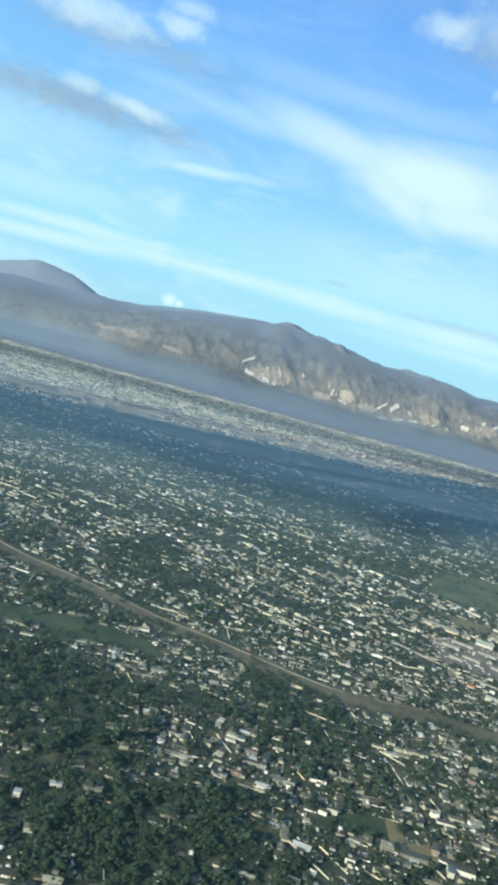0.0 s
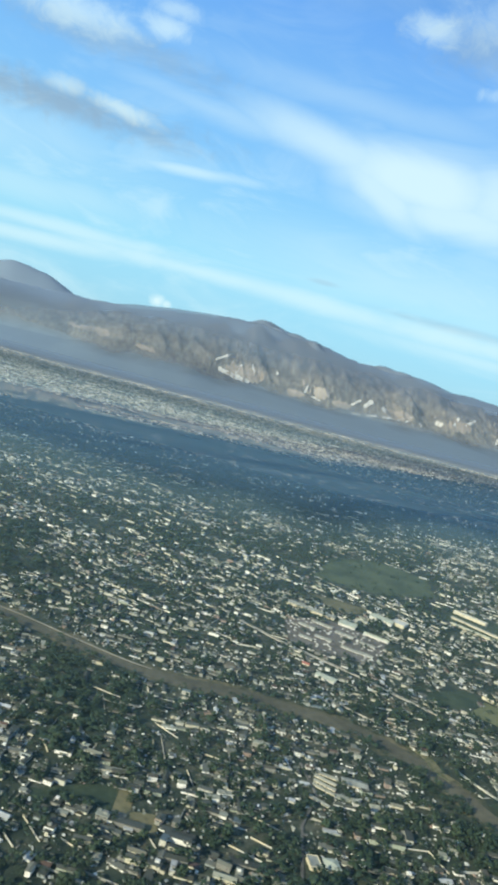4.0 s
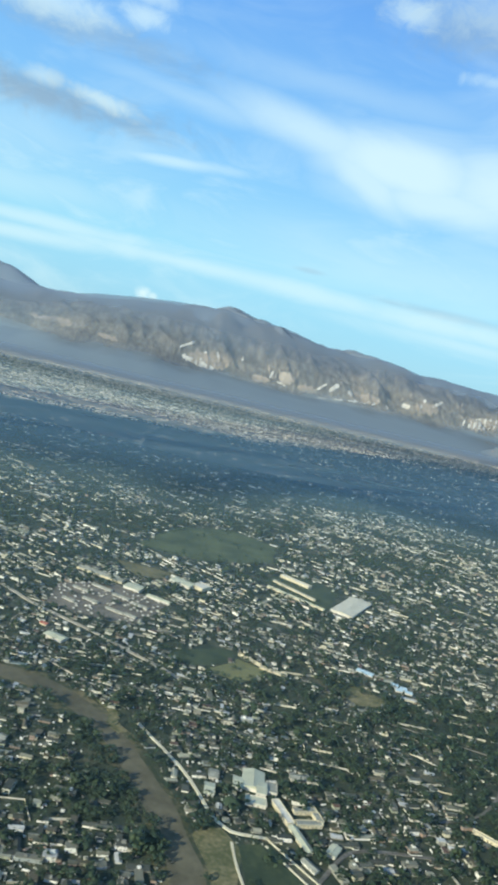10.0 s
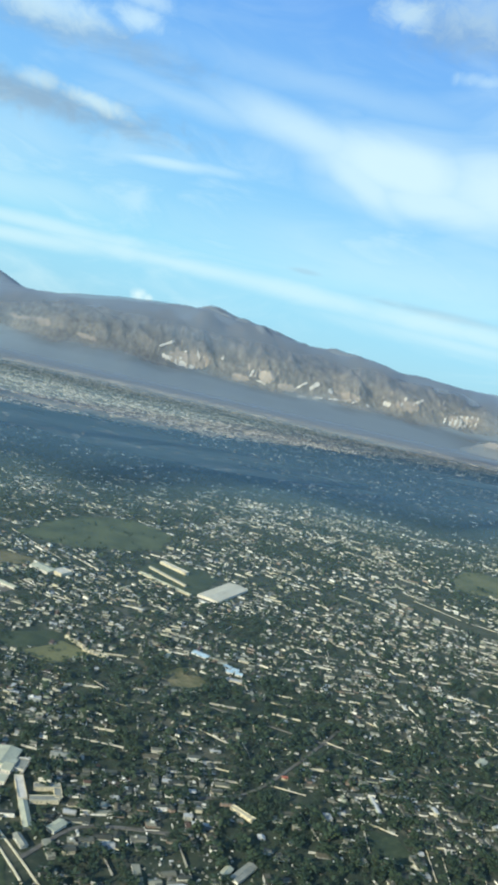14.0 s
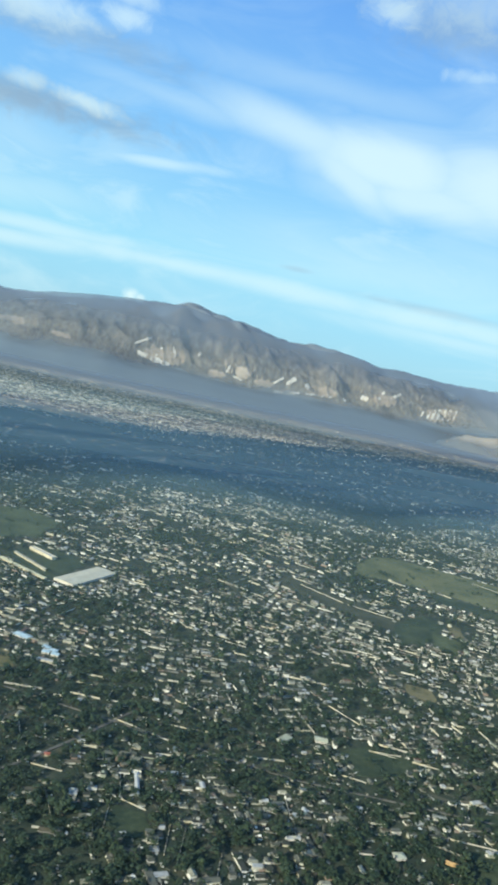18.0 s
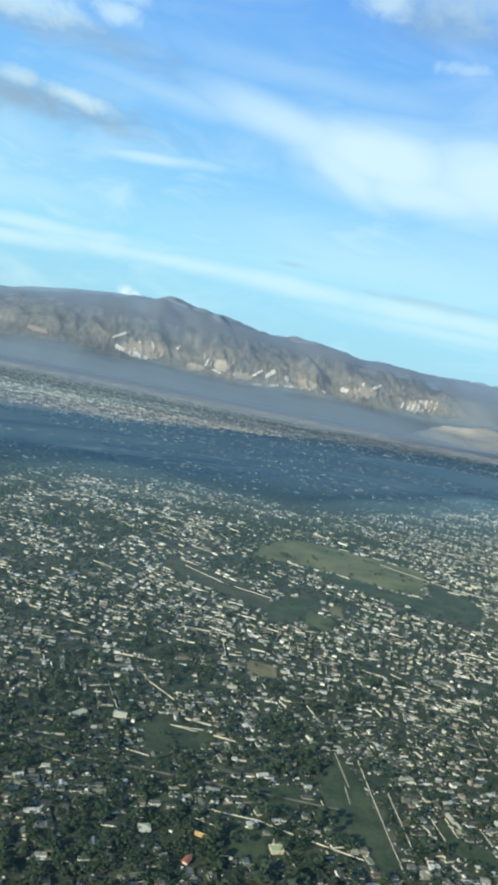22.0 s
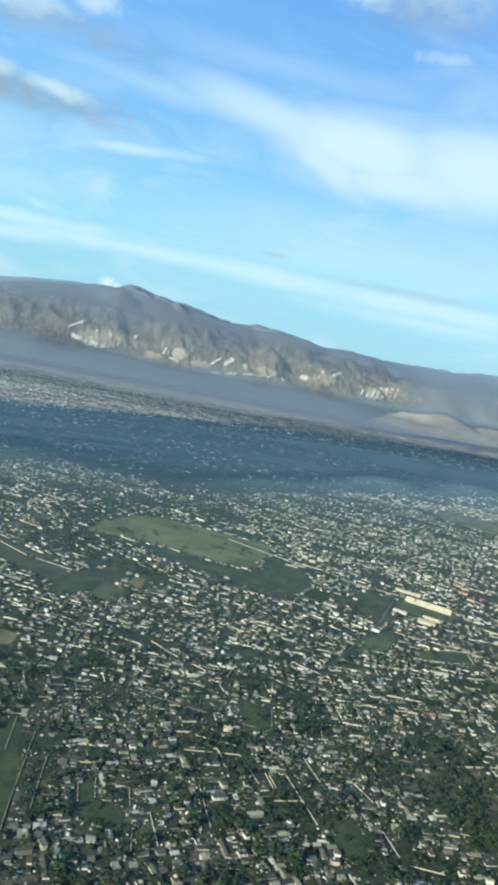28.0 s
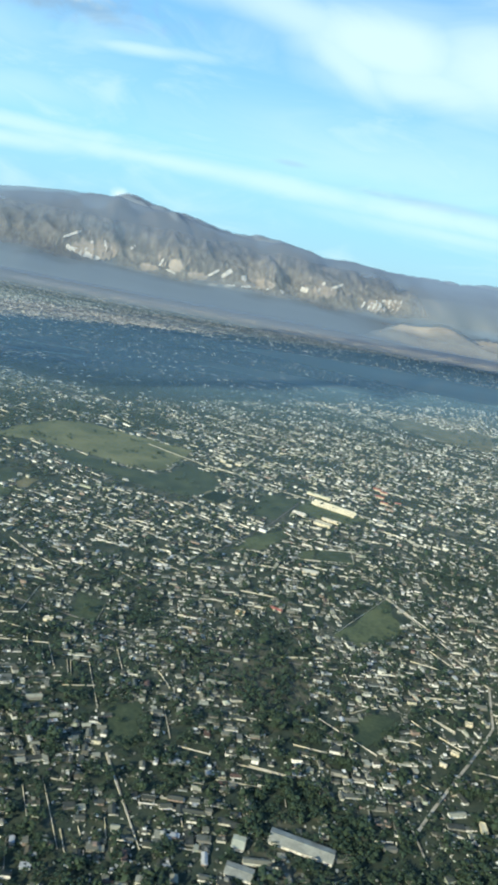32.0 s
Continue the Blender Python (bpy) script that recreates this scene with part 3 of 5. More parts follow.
EAST_SCARS = [(1236, 126, 1278, 134, 17), (1328, 134, 1347, 187, 11), (1386, 155, 1434, 196, 10), (1592, 96, 1598, 136, 9), (1618, 100, 1622, 150, 10), (1642, 100, 1648, 160, 13), (1672, 104, 1676, 166, 10), (1698, 108, 1702, 168, 12), (1726, 116, 1730, 170, 10), (1560, 100, 1566, 132, 7)]
BARE = [(150, 130, 350, 138, 50), (600, 122, 680, 140, 40), (470, 96, 560, 100, 22), (700, 98, 800, 100, 26), (960, 118, 1120, 124, 34), (1300, 140, 1420, 150, 36), (1580, 130, 1740, 140, 58), (-620, 150, -420, 150, 26), (-300, 130, -200, 122, 16)]


def scar(x0, z0, x1, z1, broad, mat, name, eye=(329.6, 2.4, 141.0)):
    """A strip of bare stone lying on the slope where the lines of sight past its ends meet it."""
    d = np.array((x1 - x0, z1 - z0), float)
    long_ = np.hypot(*d)
    d /= long_
    broad, n, m = broad * 1.35, max(6, int(long_ / 4)), 5
    t, r = np.meshgrid(np.linspace(0, 1, n), np.linspace(-1, 1, m), indexing="ij")
    r = r * np.sqrt(np.clip(1 - (2 * t - 1) ** 4, 0.02, 1)) * (0.45 + 1.1 * vnoise(t * long_ + x0, r * 6 + z0, 9.0, 3))
    t = t + 6 / long_ * (vnoise(t * 40, r * 9 + x0, 5.0, 5) - 0.5)
    u, w_ = x0 + d[0] * t * long_ - d[1] * r * broad / 2, z0 + d[1] * t * long_ + d[0] * r * broad / 2
    u, w_ = u.ravel(), w_.ravel()
    way_ = np.stack([u - eye[0], np.full(len(u), 3700.0 - eye[1]), w_ - eye[2]], 1)
    k = np.linspace(0.82, 1.22, 320)
    p = np.array(eye)[None, None] + k[None, :, None] * way_[:, None]
    high = mountain_height(p[..., 0].ravel(), p[..., 1].ravel()).reshape(p.shape[:2]) + 1.0
    first = np.argmax(high > p[..., 2], axis=1)
    i = np.arange(len(u))
    v = np.column_stack([p[i, first, 0], p[i, first, 1] - 3, high[i, first] + 1.5])
    f = [(a * m + b, a * m + b + 1, a * m + m + b + 1, a * m + m + b) for a in range(n - 1) for b in range(m - 1)]
    f = [q for q in f if np.ptp(v[list(q), 1]) < 70] or f[:1]          # stop where a rib hides the slope behind it
    return np_mesh(name, v, f, [mat])


for row in BARE:
    part("bare_slope", scar(*row, m_tan, "bare_slope"), mountain, "bare tan eroded slope")
for row in WEST_SCARS + MIDDLE_SCARS + EAST_SCARS:
    part("quarry_scar", scar(*row, m_scar, "quarry_scar"), mountain, "pale bare limestone scar")
chip = random.Random(7)
for k in range(46):                     # small bare runnels round the quarries
    x, z = chip.choice([240, 300, 600, 700, 880, 980, 1080, 1250, 1360, 1500, 1620, 1700]) + chip.uniform(-60, 60), chip.uniform(95, 190)
    part("bare_runnel", scar(x, z, x + chip.uniform(-14, 14), z + chip.uniform(16, 34), chip.uniform(4, 7), m_tan, "bare_runnel"), mountain, "thin pale eroded runnel")


# the one sheet that carries the painted haze of the plain
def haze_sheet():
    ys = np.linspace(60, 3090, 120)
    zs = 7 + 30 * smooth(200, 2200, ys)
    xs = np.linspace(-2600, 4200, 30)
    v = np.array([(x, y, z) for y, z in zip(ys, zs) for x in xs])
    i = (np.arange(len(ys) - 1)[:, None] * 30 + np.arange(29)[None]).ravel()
    me = np_mesh("painted_haze_layer", v, np.stack([i, i + 1, i + 31, i + 30], 1), [haze])
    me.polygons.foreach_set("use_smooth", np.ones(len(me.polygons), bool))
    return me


tagged(new("painted_haze_layer", haze_sheet()), "see-through sheet painted as blue haze over the plain", "haze", kind="backdrop")
tagged(new("slope_haze", grid_mesh("slope_haze", np.linspace(-2600, 3600, 440), np.linspace(2985, 4400, 116), slope_haze_height, slope_haze)), "see-through shell painted as blue-grey haze over the mountain slope", "haze", kind="backdrop")
tagged(new("slope_haze", grid_mesh("slope_haze", np.linspace(-2700, 100, 80), np.linspace(4420, 4790, 20), lambda x, y: far_height(x, y + 24) + 2, slope_haze)), "see-through shell painted as blue haze before the far mountain shoulder", "haze", kind="backdrop")


tagged(new("slope_haze", grid_mesh("slope_haze", np.linspace(1150, 3350, 60), np.linspace(2690, 4000, 50), lambda x, y: foothill_height(x, y + 14) * 1.12 + 4, slope_haze)), "see-through shell painted as thin haze over the bare foothill", "haze", kind="backdrop")


def cloud_deck(outline, high, z=1100.0, wobble=90.0):
    """A flat-bottomed cloud bank high above the plain; outline: where its shade falls."""
    shift = Vector((-to_sun.x, -to_sun.y)) / to_sun.z * z
    rim = []
    for i, a in enumerate(outline):
        a, b = Vector(a), Vector(outline[(i + 1) % len(outline)])
        m = max(2, int((b - a).length / 60))
        rim += [a.lerp(b, k / m) for k in range(m)]
    mid = sum(rim, Vector((0, 0))) / len(rim)
    v, f, n = [], [], len(rim)
    for k, (scale, lift) in enumerate([(0.0, -8), (0.6, -6), (1.0, 0), (0.9, high * 0.6), (0.55, high), (0.0, high * 1.1)]):
        for p in rim:
            q = mid + (p - mid) * scale
            q = q + Vector((vnoise([q.x], [q.y], 110.0, 5)[0] - .5, vnoise([q.x], [q.y], 110.0, 6)[0] - .5)) * 2 * wobble * min(scale, 1) + Vector((vnoise([q.x], [q.y], 33.0, 5)[0] - .5, vnoise([q.x], [q.y], 33.0, 6)[0] - .5)) * wobble * min(scale, 1)
            v.append((q.x - shift.x, q.y - shift.y, z + lift + 25 * vnoise([q.x], [q.y], 70.0, 7)[0] * (k > 2)))
    for r in range(5):
        f += [(r * n + k, r * n + (k + 1) % n, (r + 1) * n + (k + 1) % n, (r + 1) * n + k) for k in range(n)]
    ob = new("cloud", np_mesh("cloud", v, f, [m_cloud]))
    return tagged(ob, "flat grey-white cloud bank high over the plain", "cloud", kind="backdrop")


SHADE = [(-420, 760), (-120, 690), (110, 690), (315, 800), (470, 880), (640, 850), (880, 1060), (1210, 1300), (1700, 1480), (2600, 1700), (3000, 2300), (2000, 2450), (1375, 2240), (800, 1900), (560, 1680), (342, 1420), (143, 1330), (-29, 1240), (-243, 1120), (-480, 980)]
cloud_deck(SHADE, 70)

# ---- fields, river, roads ----
FIELD_POLYS = []


def field(name, poly, mat, label):
    """An open field; the town keeps clear of it."""
    FIELD_POLYS.append(poly)
    tagged(new(name, patch(name, poly, 0.03 + 0.004 * len(FIELD_POLYS), mat, 2.4, 3)), label, "field", kind="structure")


field("meadow", [(520, 590), (530, 632), (556, 671), (576, 684), (618, 668), (650, 652), (678, 640), (668, 604), (660, 572), (648, 556), (622, 562), (596, 578), (557, 594)], m_grass, "long open meadow of yellow-green grass")
field("crop_field", [(560, 584), (596, 572), (622, 556), (650, 550), (664, 566), (672, 592), (690, 580), (698, 552), (692, 520), (673, 508), (650, 511), (616, 530), (582, 550)], m_crop, "dark green crop field beside the meadow")
field("crop_field", [(513.5, 464.1), (548.5, 508.7), (562.7, 493.8), (533.9, 447.0), (514.8, 436.3)], m_crop, "dark green field between houses")
field("dry_field", [(453.9, 551.9), (471.5, 535.0), (521.3, 484.7), (516.0, 453.8), (488.5, 479.6), (447.3, 524.1)], m_mould, "long strip of dark brown earth")
field("meadow", [(547.8, 473.4), (563.8, 462.2), (548.4, 435.9), (535.1, 444.2)], m_pasture, "small green meadow beside a dark field")
field("dry_field", [(561, 492), (573, 492), (570, 472), (562, 470)], m_dry, "small brown field beside a wall")
field("dry_field", [(497, 376), (510, 371), (508, 358), (500, 354), (494, 364)], m_dry, "bare brown earth plot")
field("meadow", [(742, 324), (782, 375), (781, 337), (752, 315)], m_pasture, "triangular green field")
field("crop_field", [(180, 502), (206, 580), (248, 606), (284, 578), (275, 526), (236, 499), (204, 492)], m_pasture, "large dark green field beyond the sheds")
field("crop_field", [(168, 455), (197, 454), (210, 447), (184, 430)], m_dry, "brown ground beside the long building")
field("meadow", [(222, 318), (240, 337), (252, 327), (236, 311)], m_grass, "bright green playing field")
field("crop_field", [(203, 325), (220, 342), (238, 347), (238, 336), (221, 319)], m_crop, "dark green allotment")
field("dry_field", [(284, 325), (301, 336), (304, 317), (288, 307)], m_bar, "yellow-brown dry plot")
field("dark_yard", [(730, 543), (759, 540), (734, 484), (717, 485)], m_crop, "large fenced dark green yard")
field("meadow", [(713, 444), (737, 465), (738, 453), (716, 420), (699, 418)], m_pasture, "green triangular plot beside a road")
field("dark_yard", [(754, 437), (777, 441), (774, 421), (748, 416)], m_crop, "dark walled plot")
field("meadow", [(740, 428), (753, 437), (747, 417), (739, 416)], m_pasture, "small green walled plot")
field("nursery_plot", [(690, 530), (708, 523), (694, 497), (681, 508)], m_dry, "plot with planted rows")
field("crop_field", [(618, 331), (632, 325), (631, 306), (618, 302)], m_crop, "dark green plot beside a wall")
field("school_yard", [(229, 202), (239, 203), (251, 185), (256, 170), (234, 168)], m_crop, "dark green school field inside a wall")
field("factory_yard", [(264, 474), (281, 507), (300, 500), (316, 482), (304, 452), (299, 434)], m_crop, "dark yard between the factory rows and the warehouse")
field("dark_plot", [(444, 290), (457, 299), (464, 293), (476, 288), (469, 277), (448, 271)], m_crop, "dark green plot beside long walls")
field("dry_field", [(486, 257), (506, 261), (508, 250), (495, 245), (486, 249)], m_crop, "brown-green open plot")
field("dark_plot", [(475, 233), (483, 235), (490, 223), (484, 215), (476, 218)], m_crop, "dark green plot among houses")
field("dark_plot", [(513, 268), (525, 290), (530, 275), (532, 250), (532, 222), (524, 214), (522, 229), (514, 239)], m_crop, "long dark green walled plot")
field("dark_plot", [(558, 255), (560, 243), (571, 237), (570, 223), (564, 226), (556, 234), (554, 248)], m_crop, "dark green walled plot among houses")
field("dark_plot", [(357, 230), (367, 228), (369, 221), (368, 215), (360, 216), (355, 219)], m_crop, "green walled plot")
field("courtyard", [(341, 240), (348, 240), (347, 233), (341, 233)], m_dry, "small brown courtyard inside walls")
field("dark_plot", [(733, 250), (755, 259), (746, 245), (737, 235), (732, 238)], m_crop, "dark green plot below a long wall")
field("dark_plot", [(641, 244), (652, 248), (654, 230), (649, 221), (641, 227)], m_crop, "dark green plot beside a pale street")
field("dry_field", [(78, 202), (82, 203), (82, 193), (89, 194), (90, 184), (86, 185), (80, 192), (77, 191)], m_dry, "yellow dry grass strip beside a lane")
field("dark_plot", [(55, 196), (78, 204), (77, 191), (70, 195), (56, 189)], m_crop, "olive green open plot")
field("dry_field", [(970, 1048), (1195, 1185), (1060, 880), (1003, 895), (951, 940)], m_dry, "broad tan open field far out on the plain")
field("dark_plot", [(736, 254), (748, 260), (753, 257), (750, 249), (740, 238)], m_crop, "dark green plot below a long wall")
field("market_yard", [(751, 511), (760, 533), (778, 556), (800, 530), (802, 514), (786, 497), (768, 503)], m_pasture, "olive green yard round the market stalls")
STRIP = len(FIELD_POLYS)
field("built_up_ground", [(-900, 1300), (-480, 1180), (-100, 1300), (150, 1400), (340, 1480), (560, 1740), (800, 1960), (1375, 2300), (2000, 2500), (2100, 2760), (1500, 2800), (800, 2800), (200, 2750), (-300, 2700), (-900, 2700)], m_dust, "dusty tan ground of the far crowded quarter")
field("crop_field", [(-70, 292), (-30, 300), (0, 292), (10, 280), (-30, 275), (-70, 280)], m_crop, "dark green field beside the river")

field("foot_scrub", [(-1100, 2720), (-300, 2690), (200, 2740), (800, 2790), (1500, 2790), (2100, 2750), (2700, 2900), (2700, 3150), (1500, 3160), (500, 3160), (-500, 3160), (-1100, 3160)], m_scrub, "dry scrub at the mountain foot")
GRASS_BANK = [(178.8, 271.8), (184.2, 269.8), (196.9, 253.3), (194.2, 249.0)]
field("grass_bank", GRASS_BANK, m_bar, "yellow grass strip on the river bank")
SAND = [(222, 213), (228, 205), (231, 199), (229, 178), (226, 172), (222, 190), (218, 203)]
FIELD_POLYS.append(SAND)
RIVER = bezier([(-160, 440), (-81, 367), (-36, 342), (0, 319), (24, 309), (49, 297), (72, 287), (95, 283), (120, 284), (141, 281), (158, 277), (174, 267), (187, 252), (196, 237), (205, 220), (212, 202), (217, 182), (220, 150), (215, 110)])
tagged(new("riverbank", ribbon("riverbank", RIVER, 15, 0.02, m_bank, 0.35)), "grassy brown river bank", "riverbank", kind="structure")
tagged(new("river", ribbon("river", RIVER, 9.0, 0.06, m_water, 0.15)), "narrow muddy brown river between green banks", "river", kind="structure")
tagged(new("sandbank", patch("sandbank", SAND, 0.08, m_bar, 1.0, 3)), "sand and yellow grass bank at the river bend", "sandbank", kind="structure")

ROADS = []


def road(name, line, width, mat, label):
    ROADS.append((name, line, width, mat, label))
    tagged(new(name, ribbon(name, line, width, 0.26 + 0.004 * len(ROADS), mat, 0.12, 0.4)), label, "road", kind="structure")


road("river_road", bezier([(198, 259.6), (203, 252), (208, 244.8), (214.4, 234.7), (218, 227), (220.5, 220.8), (223.5, 213), (227.9, 207.7), (231, 206.5), (235.2, 206.4), (240, 206.4)]), 1.05, m_lane, "narrow pale road along the river bank")
road("lane", [(240, 205.8), (252, 191), (262, 178)], 0.45, m_lane, "pale lane beside a school field")
road("lane", [(239, 203), (252, 185.7), (260, 174)], 0.45, m_lane, "pale lane beside a school field")
road("lane", bezier([(229, 202), (230, 192), (232, 181), (233, 168)]), 0.7, m_lane, "pale curved lane")
road("street", bezier([(252.5, 190.6), (263.4, 205.5), (274.3, 209.6), (292, 211)]), 1.3, m_asphalt, "grey street through houses")
road("main_road", bezier([(121.2, 372.8), (128.3, 366.4), (138.1, 357.3), (155.6, 345.1), (174.1, 333.2), (189.9, 320.2), (202.7, 310.9), (212.4, 302.4)]), 1.9, m_road, "dusty main road through the town")
road("main_road", bezier([(640, 640), (684, 603), (712, 588), (736, 562), (764, 548), (810, 520)]), 1.3, m_pave, "dusty main road lined by buildings")
road("street", [(762, 542), (729, 474), (699, 426), (680, 395)], 0.8, m_asphalt, "dark tree-lined street")
road("street", [(560, 330), (640, 300), (720, 290)], 0.7, m_asphalt, "grey street through houses")
road("street", [(300, 300), (420, 262), (520, 250)], 0.7, m_asphalt, "grey street through houses")
road("street", [(136, 240), (139, 222), (132, 204), (129, 180)], 0.7, m_asphalt, "dark lane between garden walls")
road("street", [(643, 217), (654, 182)], 0.45, m_road, "pale dusty street between walls")
road("street", bezier([(300, 231), (318, 240), (336, 262), (352, 285), (362, 300)]), 1.1, m_asphalt, "grey curving street through trees")
road("street", bezier([(155.3, 299.4), (167.0, 290.4), (179.1, 283.0), (191.7, 281.4), (202.7, 280.6)]), 0.6, m_road, "pale street along the river side")
road("street", [(742, 195), (750, 205), (761, 218), (774, 233), (784, 245), (794, 258), (806, 290), (798, 318)], 0.9, m_road, "pale winding street")
road("street", [(770, 390), (783, 372), (792, 345), (800, 322)], 1.2, m_road, "pale road beside a triangular field")

road("sand_path", [(x + 1.2, y + 3.4) for x, y in RIVER[:int(len(RIVER) * 0.36)]], 0.7, m_sand, "pale sandy track along the river bank")

# ---- buildings that stand out ----
TAKEN = []          # footprints kept free of the ordinary houses: x, y, radius


def windows(parent, lx, ly, z0, storeys, high, step, depth=0.05, size=(0.32, 0.30)):
    """Rows of dark window openings in frames, each one a part, on the two long walls."""
    n = max(1, int(lx / step))
    me = box_mesh("window", (size[0], depth, size[1]), m_glass, bottom=True)
    for s in range(storeys):
        for k in range(n):
            for side in (-1, 1):
                ob = part("window", me, parent)
                ob.location = ((k + 0.5) / n * lx - lx / 2, side * (ly / 2 + 0.01), z0 + s * high + high * 0.38)


def building(name, x, y, lx, ly, hgt, turn, roof, wall_mat, roof_mat, label, cat="building", rise=0.8, storeys=1, step=1.4):
    """A building with walls, roof, door and windows, standing at x, y."""
    hgt, rise = hgt * 0.78, rise * 0.85
    ob = new(name)
    ob.matrix_basis = pose(x, y, 0, 0, 0, turn)
    tagged(ob, label, cat)
    part("wall", box_mesh("wall", (lx, ly, hgt), wall_mat), ob)
    if roof == "gable":
        cover = part("roof", gable_mesh("roof", (lx + 0.5, ly + 0.5, rise), roof_mat, (0, 0, hgt + 0.12)), ob)
        part("ridge_cap", box_mesh("ridge_cap", (lx + 0.5, 0.18, 0.06), roof_mat, (0, 0, hgt + rise + 0.10)), cover)
    elif roof == "hip":
        part("roof", hipped_mesh("roof", (lx + 0.5, ly + 0.5, rise), roof_mat, (0, 0, hgt)), ob)
    else:
        part("roof", box_mesh("roof", (lx + 0.3, ly + 0.3, 0.16), roof_mat, (0, 0, hgt), bottom=True), ob)
        for k, (sx1, sy1, ox, oy) in enumerate([(lx + 0.3, 0.1, 0, ly / 2 + 0.1), (lx + 0.3, 0.1, 0, -ly / 2 - 0.1), (0.1, ly + 0.1, lx / 2 + 0.1, 0), (0.1, ly + 0.1, -lx / 2 - 0.1, 0)]):
            part("parapet", box_mesh("parapet", (sx1, sy1, 0.18), wall_mat, (ox, oy, hgt + 0.16)), ob)
    windows(ob, lx, ly, 0, storeys, hgt / storeys, step)
    part("door", box_mesh("door", (0.3, 0.06, 0.55), m_door, (lx * 0.12, -ly / 2 - 0.01, 0), bottom=True), ob)
    TAKEN.append((x, y, max(lx, ly) / 2, min(lx, ly) / 2 + 0.8, turn))
    return ob


building("assembly_hall", 237.6, 234.6, 10.5, 7.0, 1.7, 84, "gable", m_white, m_metal, "large hall with a pale gabled metal roof", "hall", 0.8, 2, 1.2)
building("hall_bay", 239.9, 230.0, 3.0, 6.5, 2.0, -6, "gable", m_white, m_metal, "lower stepped bay of the hall with a pale roof", "hall", 0.4)
building("hall_wing", 232.4, 231.5, 3.2, 6.0, 1.6, -6, "gable", m_white, m_metal, "low side wing of the hall with a pale roof", "hall", 0.4)
building("hall_wing", 243.4, 231.8, 3.4, 6.0, 1.5, -6, "flat", m_white, m_tin, "low flat-roofed side wing of the hall", "hall")
building("hall_porch", 237.6, 223.3, 6.4, 4.0, 1.2, -4, "flat", m_white, m_metal, "flat-roofed front block before the hall", "hall")
building("classroom_block", 222.9, 225.4, 2.9, 6.0, 1.3, -4, "gable", m_white, m_metal, "small white building with a pale roof", "school", 0.5)
building("classroom_block", 224.5, 234.4, 2.9, 4.8, 1.2, -4, "gable", m_white, m_tin, "small building with a grey roof", "school", 0.5)
building("classroom_row", 245.8, 219.8, 11.5, 2.3, 1.6, -71, "flat", m_cream, m_white, "long cream two-storey classroom row", "school", 0.4, 2, 0.8)
building("classroom_row", 249.8, 207.8, 12.0, 2.2, 1.3, -71, "gable", m_cream, m_metal, "long narrow classroom row with a pale roof", "school", 0.45, 1, 0.8)
building("courtyard_wing", 253.2, 222.8, 7.6, 2.2, 1.4, 14, "flat", m_cream, m_tin, "flat-roofed wing round a school yard", "school")
building("courtyard_wing", 253.6, 216.2, 8.4, 2.2, 1.4, 14, "flat", m_cream, m_tin, "flat-roofed wing round a school yard", "school")
building("courtyard_wing", 257.0, 220.0, 2.0, 4.6, 1.4, 14, "flat", m_cream, m_tin, "short flat-roofed wing closing a school yard", "school")
building("long_shed", 256.2, 241.6, 10.5, 3.2, 1.2, 3, "gable", m_white, m_tin, "long low shed with a grey roof", "shed", 0.5)
building("white_shed", 259.3, 205.1, 5.2, 2.8, 1.2, 58, "gable", m_white, m_metal, "white shed with a pale roof", "shed", 0.5)
building("long_shed", 251.0, 196.8, 5.4, 1.8, 1.0, -55, "gable", m_white, m_tin, "small low grey shed", "shed", 0.4)
building("warehouse", 317.8, 455.5, 43, 13.8, 1.6, 60.5, "gable", m_white, m_shell, "big warehouse with a broad cream-white metal roof", "warehouse", 0.7, 1, 3)
building("factory_row", 280.8, 450.5, 41, 1.8, 1.4, -38.5, "gable", m_cream, m_metal, "very long narrow cream factory building", "factory", 0.5, 1, 1.6)
building("factory_row", 282.3, 467.0, 35, 1.8, 1.4, -47, "gable", m_cream, m_tin, "long narrow cream factory building", "factory", 0.5, 1, 1.6)
building("factory_row", 286.0, 487.5, 23, 3.6, 2.2, -42, "flat", m_cream, m_white, "long cream building with a flat roof", "factory", 0.5, 2, 1.4)
building("long_hall", 164.5, 418.5, 29, 5.0, 1.6, -24, "gable", m_cream, m_tin, "long cream-walled hall with a grey roof", "factory", 0.9, 1, 1.6)
building("market_shed", 184.5, 407.0, 9.5, 9.0, 1.6, -24, "gable", m_white, m_metal, "square shed with a pale metal roof", "shed", 0.8)
building("long_shed", 198.4, 395.3, 14, 3.0, 1.4, -27, "gable", m_white, m_metal, "long white shed with a pale roof", "shed", 0.5)
building("depot", 211.0, 433.0, 14, 9.0, 1.9, -33, "gable", m_white, m_metal, "white depot with a metal roof", "warehouse", 0.9)
building("depot", 221.5, 432.5, 8, 10.0, 2.2, -33, "flat", m_cream, m_white, "cream flat-roofed depot beside a shed", "warehouse")
building("white_shed", 157.5, 319.6, 9.0, 5.0, 1.4, -28, "gable", m_white, m_metal, "white shed with a pale green roof", "shed", 0.6)
building("tower_house", 285.6, 339.1, 2.6, 5.5, 2.6, -12, "flat", m_cream, m_cream, "tall plain cream house", "house", 0.4, 3)
building("blue_shed", 302.3, 350.4, 8.0, 4.2, 0.9, -28, "gable", m_white, m_blue, "shed with a light blue metal roof", "shed", 0.5)
